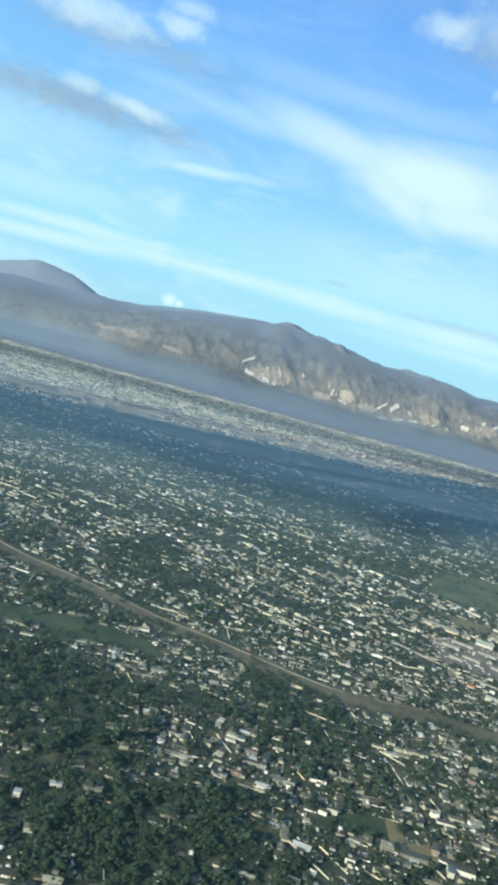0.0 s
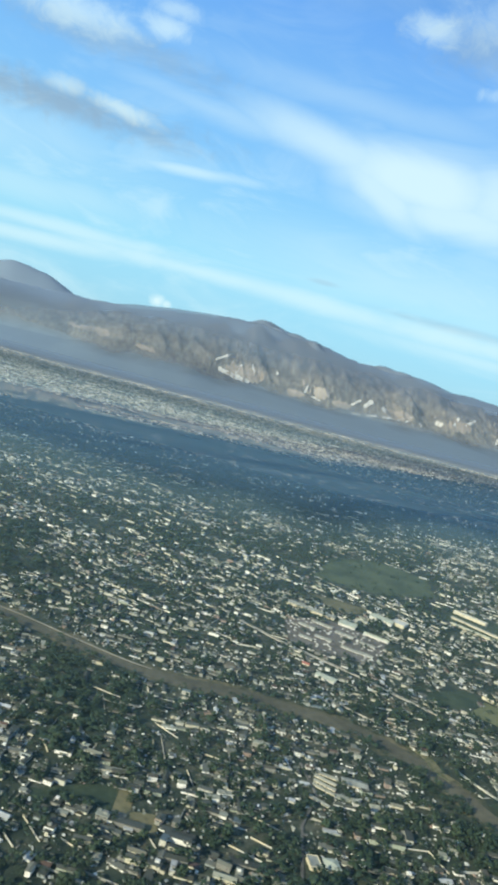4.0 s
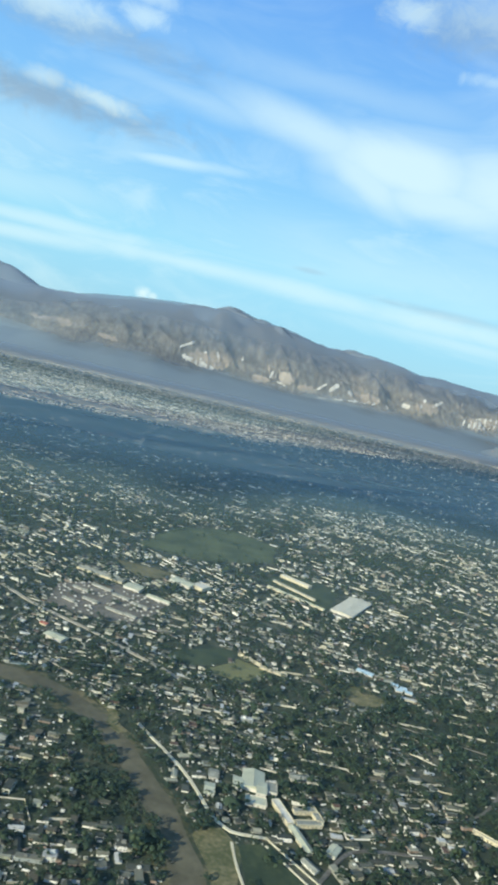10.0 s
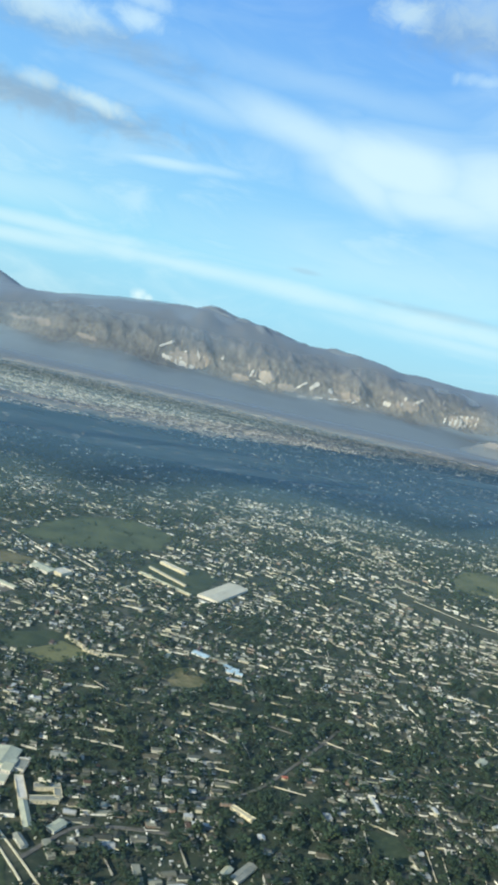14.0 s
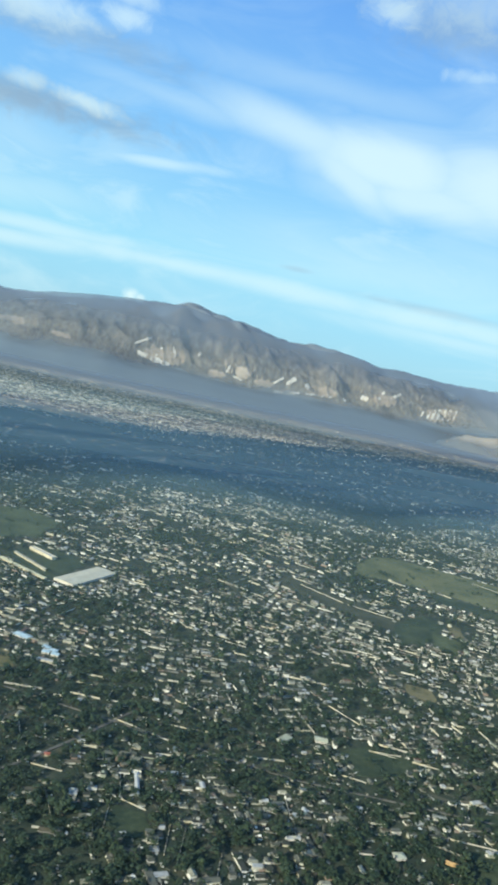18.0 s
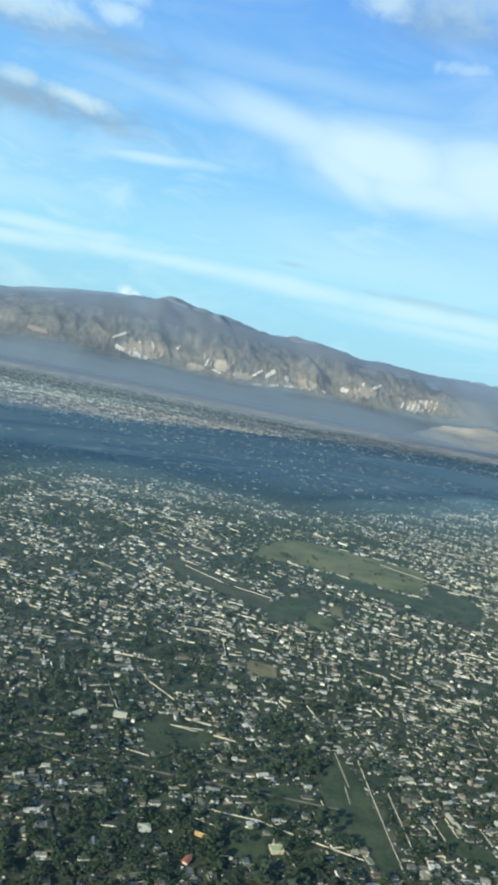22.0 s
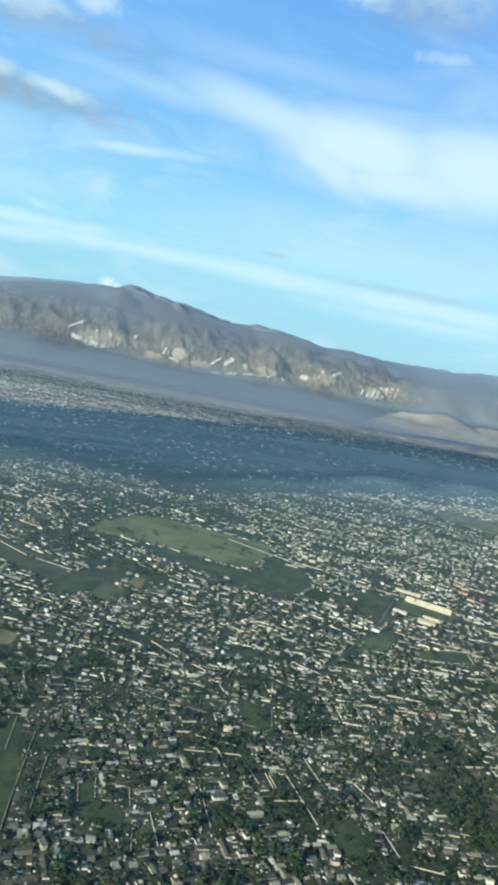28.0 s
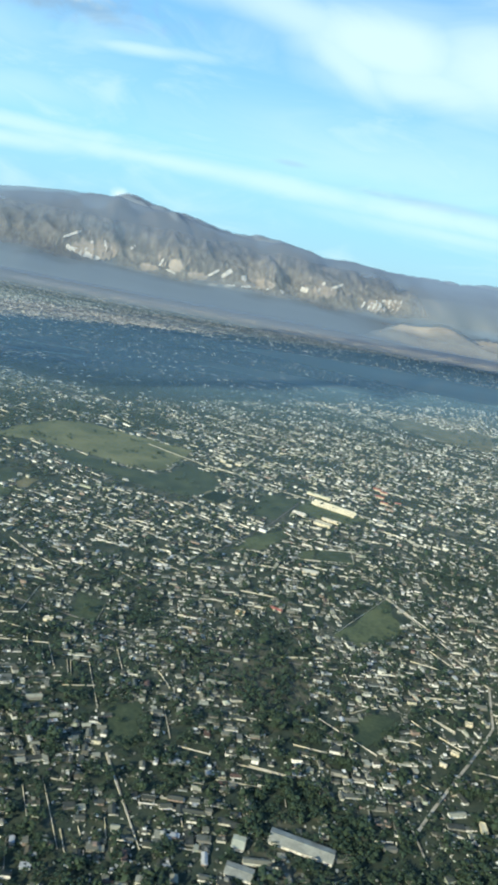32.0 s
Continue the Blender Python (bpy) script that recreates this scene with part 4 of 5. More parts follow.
for k, (x, y) in enumerate([(315.0, 341.5), (318.6, 339.0), (320.0, 335.2), (315.6, 336.4)]):
    building("blue_house", x, y, 3.2, 2.6, 1.1, -28 + 9 * k, "gable", m_white, m_blue, "white house with a light blue roof", "house", 0.3)
building("orange_house", 696.2, 331.6, 4.0, 2.4, 1.3, -20, "flat", m_cream, m_orange, "house with an orange painted roof", "house")
building("red_house", 714.8, 340.6, 6.2, 2.2, 1.4, -30, "gable", m_cream, m_red, "long house with an orange-red roof", "house", 0.5)
building("tan_house", 742.0, 396.4, 9.0, 4.6, 1.5, -8, "gable", m_cream, m_shell, "building with a pale tan roof", "house", 0.5)
building("market_hall", 767.0, 487.5, 12, 6, 2.0, -28, "flat", m_cream, m_cream, "large bright cream market hall", "market", 0.6, 2, 1.6)
building("market_hall", 753.0, 503.5, 10, 3, 1.8, -38, "flat", m_white, m_white, "long white market building", "market", 0.6, 1, 1.6)
for row in range(2):
    for k in range(12):
        x, y = 769.5 + 2.25 * k + 3.4 * row, 534.0 - 1.55 * k + 7.0 * row
        building("vaulted_stall", x, y, 5.2, 1.15, 1.6, 125, "gable", m_cream, m_shell, "narrow cream-white gabled market stall in a row", "stall", 0.9, 1, 2)["group"] = "rows of market stalls"
building("long_hall", 777.0, 557.0, 20, 2.4, 1.8, -33, "gable", m_cream, m_metal, "long cream hall behind the stalls", "market", 0.7, 1, 1.6)
for k, (x, y) in enumerate([(704.6, 618.2), (712.3, 624.8), (717.6, 615.2), (709.0, 607.0)]):
    building("office_block", x, y, 5.0, 3.0, 1.8, -22, "flat", m_cream, m_white, "cream two-storey block with a white flat roof", "building", 0.5, 2)

building("market_hall", 775.0, 497.0, 14, 2.4, 1.8, -30, "flat", m_cream, m_white, "long cream market building", "market", 0.6, 1, 1.6)
for x, y, lx, ly in [(838, 606, 7, 4), (842, 598, 6, 4), (834, 583, 7, 4), (833, 566, 6, 3.5), (846, 570, 5, 3)]:
    building("red_house", x, y, lx, ly, 1.6, -24, "gable", m_cream, m_red, "house with a faded red roof in a dense row", "house", 0.6)
building("yellow_house", 783.6, 258.1, 2.6, 2.0, 1.2, -20, "flat", m_cream, m_cream, "small bright yellow house", "house")
building("yellow_house", 770.1, 237.5, 3.0, 1.6, 1.0, -35, "flat", m_cream, m_cream, "low yellow house beside a wall", "house")
building("yellow_house", 762.7, 230.0, 2.2, 1.6, 1.0, -35, "gable", m_cream, m_cream, "small low yellow house", "house", 0.3)
building("cream_house", 764.8, 198.1, 1.6, 4.6, 1.6, -10, "flat", m_cream, m_cream, "narrow cream house beside a yard", "house")
building("white_house", 684.5, 253.4, 2.2, 2.0, 0.9, 20, "hip", m_white, m_metal, "small white house with a hipped roof", "house", 0.6)
building("pale_house", 472.5, 250.5, 4.6, 2.6, 1.0, -8, "gable", m_white, m_tin, "long grey-roofed house beside a dark plot", "house", 0.4)
building("big_shed", 702.4, 183.2, 19.0, 5.6, 1.3, -21, "gable", m_white, m_tin, "large shed with a plain grey roof and white end wall", "shed", 0.9, 1, 1.8)
building("white_house", 683.7, 182.2, 3.4, 4.8, 1.4, -15, "gable", m_white, m_metal, "white house with a pale roof", "house", 0.5)
building("ribbed_shed", 683.0, 171.6, 7.5, 4.4, 1.1, -18, "gable", m_white, m_tin, "low shed with a ribbed grey roof", "shed", 0.5)
building("long_shed", 312.8, 198.2, 9.5, 2.6, 1.1, 52, "gable", m_white, m_tin, "long low grey-roofed shed", "shed", 0.4)
building("long_shed", 307.6, 197.2, 5.0, 2.0, 1.0, 60, "gable", m_white, m_metal, "small low shed with a pale roof", "shed", 0.4)
building("yellow_row", 314.4, 226.3, 8.6, 1.6, 1.2, -39, "flat", m_cream, m_cream, "bright yellow narrow building", "house")
building("pale_house", 436.5, 295.2, 5.0, 3.6, 1.2, -6, "gable", m_white, m_metal, "house with a broad pale blue-grey roof", "house", 0.5)
building("pale_house", 420.2, 290.8, 7.0, 3.0, 1.2, 50, "gable", m_white, m_metal, "long house with a pale roof", "house", 0.5)
building("yellow_house", 491.6, 222.2, 4.0, 2.8, 1.4, 12, "flat", m_cream, m_green, "small yellow-green flat-roofed house", "house")
building("orange_row", 468.2, 224.7, 5.0, 1.1, 0.9, -19, "gable", m_orange, m_orange, "long narrow orange-walled building", "house", 0.4)
building("white_house", 449.6, 224.6, 3.6, 2.8, 1.3, 12, "hip", m_white, m_metal, "white house with a pale hipped roof", "house", 0.6)
for x, y, turn in [(143.3, 232.0, -29), (142.6, 228.8, -31), (141.8, 226.1, -31), (139.0, 218.7, -36), (144.3, 235.0, -17)]:
    building("row_shed", x, y, 7.4, 0.9, 0.6, turn, "gable", m_cream, m_tin, "long narrow white shed in a row of sheds", "shed", 0.3, 1, 1.2)["group"] = "row of narrow sheds"
for k in range(3):
    building("joined_house", 150.6 + 2.9 * k, 233.9 - 0.3 * k, 2.5, 3.8, 0.8, -4, "gable", m_cream, m_tin, "house with a pale grey roof, one of three joined", "house", 0.5)["group"] = "three joined houses"
building("square_house", 132.9, 187.2, 3.0, 4.6, 1.3, 8, "flat", m_cream, m_tin, "square flat-roofed cream house", "house")
building("square_house", 137.9, 187.8, 4.0, 4.2, 1.3, 8, "hip", m_cream, m_metal, "square house with a pale hipped roof", "house", 0.7)
building("pale_house", 560.4, 220.5, 2.6, 2.6, 0.9, 5, "gable", m_white, m_tin, "small house with a grey roof", "house", 0.4)
building("school_row", 243.9, 337.4, 13.0, 1.2, 1.0, -43, "flat", m_cream, m_cream, "long cream school building beside a field", "school", 0.4, 1, 1.0)
building("school_row", 254.3, 328.9, 12.5, 1.6, 1.0, -21, "flat", m_cream, m_tin, "long cream school building beside a field", "school", 0.4, 1, 1.0)
building("red_house", 331.5, 252.5, 1.8, 1.3, 0.9, 10, "gable", m_cream, m_red, "small house with a red roof", "house", 0.4)
building("red_house", 463.0, 212.0, 2.8, 1.6, 0.9, 60, "gable", m_cream, m_red, "house with a rusty red roof", "house", 0.4)
building("red_house", 150.0, 332.0, 3.2, 2.0, 0.9, -20, "gable", m_cream, m_red, "house with a red roof beside the main road", "house", 0.5)
building("yellow_house", 610.5, 300.5, 3.4, 2.4, 1.3, -10, "flat", m_cream, m_cream, "small yellow flat-roofed house", "house")

# ---- open market: white awnings beside the main road ----
def awning_kind():
    ob = new("market_awning")
    tagged(ob, "small white cloth awning on four posts", "awning", "awnings of the open market")
    part("canopy", gable_mesh("canopy", (1.15, 0.9, 0.24), m_white, (0, 0, 0.55), 0.04), ob)
    post = box_mesh("post", (0.05, 0.05, 0.52), m_tin)
    for u in (-0.4, 0.4):
        for v_ in (-0.33, 0.33):
            part("post", post, ob).location = (u, v_, 0)
    return ob


stand = random.Random(3)
first_awning = awning_kind()
MARKET = [(146.0, 393.4), (173.1, 408.4), (204.0, 392.3), (188.9, 353.3), (166.0, 351.2), (145.8, 362.2)]
FIELD_POLYS.append(MARKET)
tagged(new("market_ground", patch("market_ground", MARKET, 0.16, m_trodden, 1.5, 3)), "grey trodden open market ground", "market ground", kind="structure")
for x, y, lx, ly in [(168, 397, 12, 2.4), (158, 388, 9, 2.0), (179, 388, 10, 2.6), (190, 380, 8, 2.2), (165, 374, 9, 2.6), (178, 366, 10, 2.2), (155, 369, 7, 2.4), (186, 363, 6, 2.6)]:
    building("market_shed", x, y, lx, ly, 0.8, -27, "gable", m_white, m_tin, "long open market shed with a grey roof", "shed", 0.5, 1, 1.6)
placed = 0
while placed < 96:
    x = stand.uniform(min(p[0] for p in MARKET), max(p[0] for p in MARKET))
    y = stand.uniform(min(p[1] for p in MARKET), max(p[1] for p in MARKET))
    if not inside(MARKET, np.array([x]), np.array([y]))[0] or any(abs(x - b[0]) < b[2] + 0.6 and abs(y - b[1]) < b[2] * 0.45 + b[3] for b in TAKEN[-8:]):
        continue
    at = pose(x, y, 0.16, 0, 0, -28 + stand.uniform(-14, 14))
    if placed == 0:
        first_awning.matrix_basis = at
    else:
        copy_thing(first_awning, at)
    placed += 1

# ---- planted rows of the nursery ----
rows_of = new("nursery")
rows_of.matrix_basis = pose(693.5, 514.5, 0.1, 0, 0, 62)
tagged(rows_of, "parallel dark planted rows on a nursery plot", "nursery")
hedge = box_mesh("planted_row", (24, 0.7, 0.7), m_leaf)
for k in range(8):
    part("planted_row", hedge, rows_of).location = (0, -7 + 2.0 * k, 0)

# ---- garden walls ----
WALLS = []


def garden_wall(a, b, high=0.40, label="long straight pale block wall round a plot"):
    WALLS.append((a, b))
    a, b = Vector(a), Vector(b)
    d, mid = b - a, (a + b) / 2
    ob = new("garden_wall")
    ob.matrix_basis = pose(mid.x, mid.y, 0, 0, 0, math.degrees(math.atan2(d.y, d.x)))
    tagged(ob, label, "wall", "garden walls")
    n = max(1, round(d.length / 4))
    for k in range(n):
        p = part("wall_panel", box_mesh("wall_panel", (d.length / n - 0.04, 0.11, high), m_block if k % 4 else m_cream), ob)
        p.location.x = (k + 0.5) / n * d.length - d.length / 2
    for k in range(n + 1):
        p = part("pillar", box_mesh("pillar", (0.17, 0.17, high + 0.07), m_cream), ob)
        p.location.x = k / n * d.length - d.length / 2
    return ob


def walls(rows):
    for x0, y0, x1, y1 in rows:
        garden_wall((x0, y0), (x1, y1))


walls([(46.4, 183.8, 57.3, 170), (56.7, 182.2, 62.7, 173.8), (67.6, 176.5, 72.2, 173.8), (29.1, 228.5, 33.6, 219.1), (20.4, 225.3, 22.4, 219.9), (46.9, 163.6, 49.5, 160.3), (54.3, 217.5, 56.2, 213.6), (37.7, 178.9, 39.4, 177.2), (-8, 255.7, -4.8, 249.2), (-3.6, 257.1, -0.8, 250.3), (66.2, 258.2, 69.1, 243), (62, 261.7, 72.3, 258)])
walls([(88.5, 236.8, 90.8, 221.7), (97.7, 219.8, 99.7, 212.3), (103, 231.7, 113.9, 229.5), (110, 214.1, 115.9, 212.7), (105.6, 197, 115.1, 195.9), (109.4, 188.1, 119.1, 183.5), (116.1, 193.2, 123.8, 189.4), (117.9, 202.6, 125.2, 198.8), (87, 187.5, 90.7, 180.3), (86.7, 244.4, 93.9, 238.3)])
walls([(255.9, 303.5, 262.5, 297.7), (239.1, 342, 248.8, 332.9), (248.3, 331.1, 260.3, 326.6), (160.3, 203.4, 170.3, 204.6), (170.3, 204.6, 173.6, 196.2)])
walls([(355.3, 232.7, 354.5, 218), (320.1, 194.5, 324.8, 192.8), (358.5, 233.6, 366.7, 229.6), (327.2, 246.1, 337.8, 244.1), (301.3, 277.2, 312.9, 269.3), (306.5, 251.4, 312.4, 250.5), (351.6, 285.9, 373, 275.6)])
walls([(456.9, 293.5, 470.4, 293.2), (463.4, 301.2, 477.1, 297.5), (474.7, 290.2, 480.5, 288.7), (446.7, 331.1, 458.3, 316.5), (374.9, 224.4, 373.3, 209.3), (379.7, 222.8, 376.7, 202.8), (390.7, 213.3, 388.2, 199.4), (375.6, 310.4, 386, 304)])
walls([(463.3, 300.2, 474.3, 297.5), (457, 293.6, 467.7, 291), (474.5, 289.5, 486.2, 287.2), (472.6, 239.2, 487.4, 237), (487.4, 237, 498.5, 231.9), (505.8, 229, 520.4, 223.4), (512.2, 254.7, 513.5, 239.4), (525, 290.1, 525.3, 265.8), (523.7, 265.4, 523.3, 254.6), (465.6, 233.9, 474.5, 229.9), (440.6, 270.5, 449.1, 267.8), (444.6, 235.4, 453.9, 237.5)])
walls([(533.9, 287, 532.9, 237.3), (532.9, 237.3, 533, 219.8), (540.6, 264.8, 539.9, 232.8), (553.3, 250.2, 554.3, 240), (559.2, 253.9, 559.8, 242.7), (576.6, 386, 590.7, 369.9), (590.7, 369.9, 602.9, 359.3), (596, 293.2, 612.7, 288.7), (591.5, 280.6, 613.8, 281.8), (613.8, 281.8, 619.1, 263.2), (601.5, 333.8, 597.7, 307.2), (633.2, 324.2, 630.4, 305.2), (571.2, 249.8, 571.8, 240.4), (578.6, 238, 581.4, 221), (573, 227.6, 573.1, 217), (624.2, 269.7, 625.7, 261), (596.2, 258.3, 599.1, 233.7)])
walls([(642.8, 216, 655.6, 177.2), (631.3, 270.5, 637.5, 241.5), (620, 197.9, 623.8, 184.7), (626.3, 198.8, 633.7, 174.6), (633.4, 181.7, 635.7, 173.8), (622.7, 270.5, 624.6, 260.8), (623.7, 252.9, 635.1, 255), (638.1, 183.3, 639.4, 179.3), (645.1, 187.5, 646.2, 180.2), (658.5, 270.6, 663.1, 259.6), (666.3, 224.4, 677.2, 221.9), (667.2, 190.5, 667.6, 187.2)])
walls([(733.9, 256.7, 743.2, 262), (743.2, 262, 750.8, 262.9), (686.2, 218.2, 704.9, 214.2), (767.6, 260.8, 775.2, 251), (759.1, 256.7, 764.3, 248.2), (754.2, 242.6, 762.6, 237.6), (767.2, 248, 775.8, 238.4), (750.6, 196.2, 760.7, 191.2), (773.7, 228.4, 782.5, 226.5), (746.7, 457.3, 759.9, 449), (759.9, 449, 781.9, 445.7), (739.9, 416, 771, 416.5)])
walls([(718.8, 252.4, 729, 241.2), (730.3, 239.8, 738.2, 231.5), (768.6, 260.3, 775.7, 252.4), (690.2, 218.2, 704, 214.8), (774.1, 306, 792, 299.3), (750.6, 217.8, 755.9, 213.1), (787.8, 318.4, 794.9, 303.6), (707.6, 232.5, 719.3, 229.8), (751.1, 197, 760.9, 191.2)])
walls([(464.7, 530.9, 490.8, 503.4), (493.9, 501.6, 522.8, 487.1)])
walls([(636.8, 361.4, 651.9, 348.7), (655.2, 382.8, 671.1, 370.5), (661.4, 244.5, 663.5, 228.5), (641.1, 284.2, 644.3, 269), (582, 377.5, 596.2, 364.9), (754, 437, 777, 441), (777, 441, 774, 421), (739, 416, 774, 421), (684, 600, 712, 586), (264, 463, 280, 452), (176, 506, 217, 460), (782, 375, 800, 330), (742, 324, 782, 375)])

# ---- the town: ordinary houses, garden walls and trees ----
rs = np.random.RandomState(11)


def seen_band(y):
    """How far left and right the plain comes into view at a distance."""
    return -0.34 * y - 25, 650 + 0.64 * y


def free(x, y, margin=0.0):
    """Where neither field, river, road nor a listed building stands."""
    ok = np.ones(len(x), bool)
    for poly in FIELD_POLYS:
        ok &= ~inside(poly, x, y)
    ok &= near_line(RIVER, x, y) > 7.3 + margin
    for name, line, width, mat, label in ROADS:
        ok &= near_line(line, x, y) > width / 2 + 0.9 + margin
    for a, b in WALLS:          # nothing stands against the near side of a long wall
        mx, my = (a[0] + b[0]) / 2, (a[1] + b[1]) / 2 - 0.9
        reach = math.hypot(b[0] - a[0], b[1] - a[1]) / 2 + 2.5
        close_by = (np.abs(x - mx) < reach) & (np.abs(y - my) < reach)
        if close_by.any():
            shifted = [(a[0], a[1] - 0.9), (b[0], b[1] - 0.9)]
            ok[close_by] &= near_line(shifted, x[close_by], y[close_by]) > 1.5 + margin
    for bx, by, a, b, turn in TAKEN:
        c, s = math.cos(radians(turn)), math.sin(radians(turn))
        u, v = (x - bx) * c + (y - by) * s, (y - by) * c - (x - bx) * s
        ok &= (np.abs(u) > a + 1.0 + margin) | (np.abs(v) > b + 1.0 + margin)
    return ok


def lots(y0, y1, step_x, step_y, block):
    """Building lots in rows, block by block; every block has its own turn."""
    xs, ys, ts = [], [], []
    y = y0
    while y < y1:
        lo, hi = seen_band(y + block)
        for x in np.arange(lo - block, hi + block, block):
            turn = radians(5 - 33 * float(smooth(285, 400, y)) + 17 * (vnoise([x], [y], 90.0, 9)[0] - 0.5) * 2 + rs.uniform(-5, 5))
            n, m = int(block / step_x), int(block / step_y)
            u, v = np.meshgrid((np.arange(n) + 0.5) * step_x - block / 2, (np.arange(m) + 0.5) * step_y - block / 2)
            u, v = u.ravel() + rs.uniform(-.28, .28, u.size) * step_x, v.ravel() + rs.uniform(-.22, .22, u.size) * step_y
            xs.append(x + block / 2 + u * math.cos(turn) - v * math.sin(turn))
            ys.append(y + block / 2 + u * math.sin(turn) + v * math.cos(turn))
            ts.append(np.full(u.size, turn))
        y += block
    return np.concatenate(xs), np.concatenate(ys), np.concatenate(ts)


GROVES = [(284, 328, 9, 7), (313, 314, 10, 7), (338, 320, 10, 8), (274, 245, 6, 5), (332, 408, 10, 10), (179, 300, 9, 7), (199, 299, 9, 7), (193, 278, 7, 6), (183, 258, 6, 5), (290, 322, 10, 7), (346, 306, 10, 8), (6, 161, 9, 8), (6, 184, 8, 8), (-10, 206, 8, 8), (27, 173, 7, 6), (-9, 224, 7, 6), (21, 253, 7, 6), (503, 302, 9, 10), (524, 329, 12, 8), (548, 348, 10, 7), (706, 286, 9, 9), (717, 305, 8, 10), (598, 317, 8, 8), (702, 246, 8, 8), (714, 235, 7, 5), (723, 223, 6, 5), (707, 200, 8, 6), (721, 194, 5, 7), (606, 175, 6, 6), (604, 239, 6, 6), (648, 238, 6, 6), (631, 182, 4, 4), (499, 230, 7, 5), (510, 247, 5, 7), (513, 274, 5, 6), (326, 307, 13, 8), (324, 239, 8, 7), (393, 218, 6, 8), (447, 368, 14, 9), (498, 274, 4, 9), (343, 322, 9, 9), (304, 322, 7, 6), (174, 264, 6, 6), (189, 242, 6, 7), (197, 224, 6, 7), (203, 208, 5, 8), (206, 194, 5, 8), (177, 297, 14, 8), (384, 214, 11, 8), (404, 255, 9, 7), (354, 322, 10, 8), (500, 219, 7, 10), (626, 352, 9, 8), (630, 257, 9, 8), (650, 314, 9, 8), (510, 283, 8, 8), (308, 305, 15, 10), (699, 264, 13, 11), (700, 200, 9, 7), (703, 204, 13, 9), (0, 170, 10, 9), (11, 167, 10, 8), (194, 231, 8, 9), (190, 252, 7, 8), (201, 211, 6, 10), (504, 345, 9, 7), (333, 331, 9, 7)]          # clumps of trees: middle and half widths


def groves(x, y):
    """How far a spot lies inside a clump of trees, from 0 to 1."""
    out = np.zeros(np.shape(x))
    for gx, gy, a, b in GROVES:
        r = np.sqrt(((x - gx) / a) ** 2 + ((y - gy) / b) ** 2) + 0.9 * (fbm(x, y, 9, 61, 2) - 0.5)
        out = np.maximum(out, smooth(1.25, 0.75, r))
    return out


def built_up(x, y):
    """How densely the plain is built, from 0 (trees) to 1."""
    d = fbm(x, y, 34, 31, 3) * 0.95 + fbm(x, y, 250, 41, 2) * 0.3
    woods = np.exp(-((x - 20) / 60) ** 2 - ((y - 168) / 30) ** 2) * 0.05 - np.exp(-((x - 28) / 34) ** 2 - ((y - 232) / 26) ** 2) * 0.12 - np.exp(-((x - 152) / 26) ** 2 - ((y - 228) / 34) ** 2) * 0.16 - np.exp(-((x - 612) / 34) ** 2 - ((y - 240) / 30) ** 2) * 0.16 + np.exp(-((x - 335) / 30) ** 2 - ((y - 280) / 18) ** 2) * 0.10 + np.exp(-((x - 250) / 24) ** 2 - ((y - 308) / 12) ** 2) * 0.3 - np.exp(-((x - 665) / 26) ** 2 - ((y - 252) / 22) ** 2) * 0.2 - np.exp(-((x - 740) / 16) ** 2 - ((y - 275) / 22) ** 2) * 0.2 - np.exp(-((x - 292) / 42) ** 2 - ((y - 264) / 26) ** 2) * 0.25 + np.exp(-((x - 702) / 20) ** 2 - ((y - 250) / 24) ** 2) * 0.15
    core = 0.16 * smooth(285, 330, y) * smooth(540, 430, y) + 0.22 * smooth(600, 720, x) * smooth(420, 500, y) * smooth(1000, 850, y)
    return np.clip((d + core - woods - 0.47) / 0.20, 0, 1)


class Town:
    """Collects many small shapes into one mesh with several materials."""

    def __init__(self):
        self.v, self.f, self.m, self.at = [], [], [], 0

    def put(self, pair, mat):
        v, f = pair
        self.v.append(v), self.f.append(f + self.at), self.m.append(np.full(len(f), mat))
        self.at += len(v)

    def mesh(self, name, mats):
        return np_mesh(name, np.concatenate(self.v), np.concatenate(self.f), mats, np.concatenate(self.m))


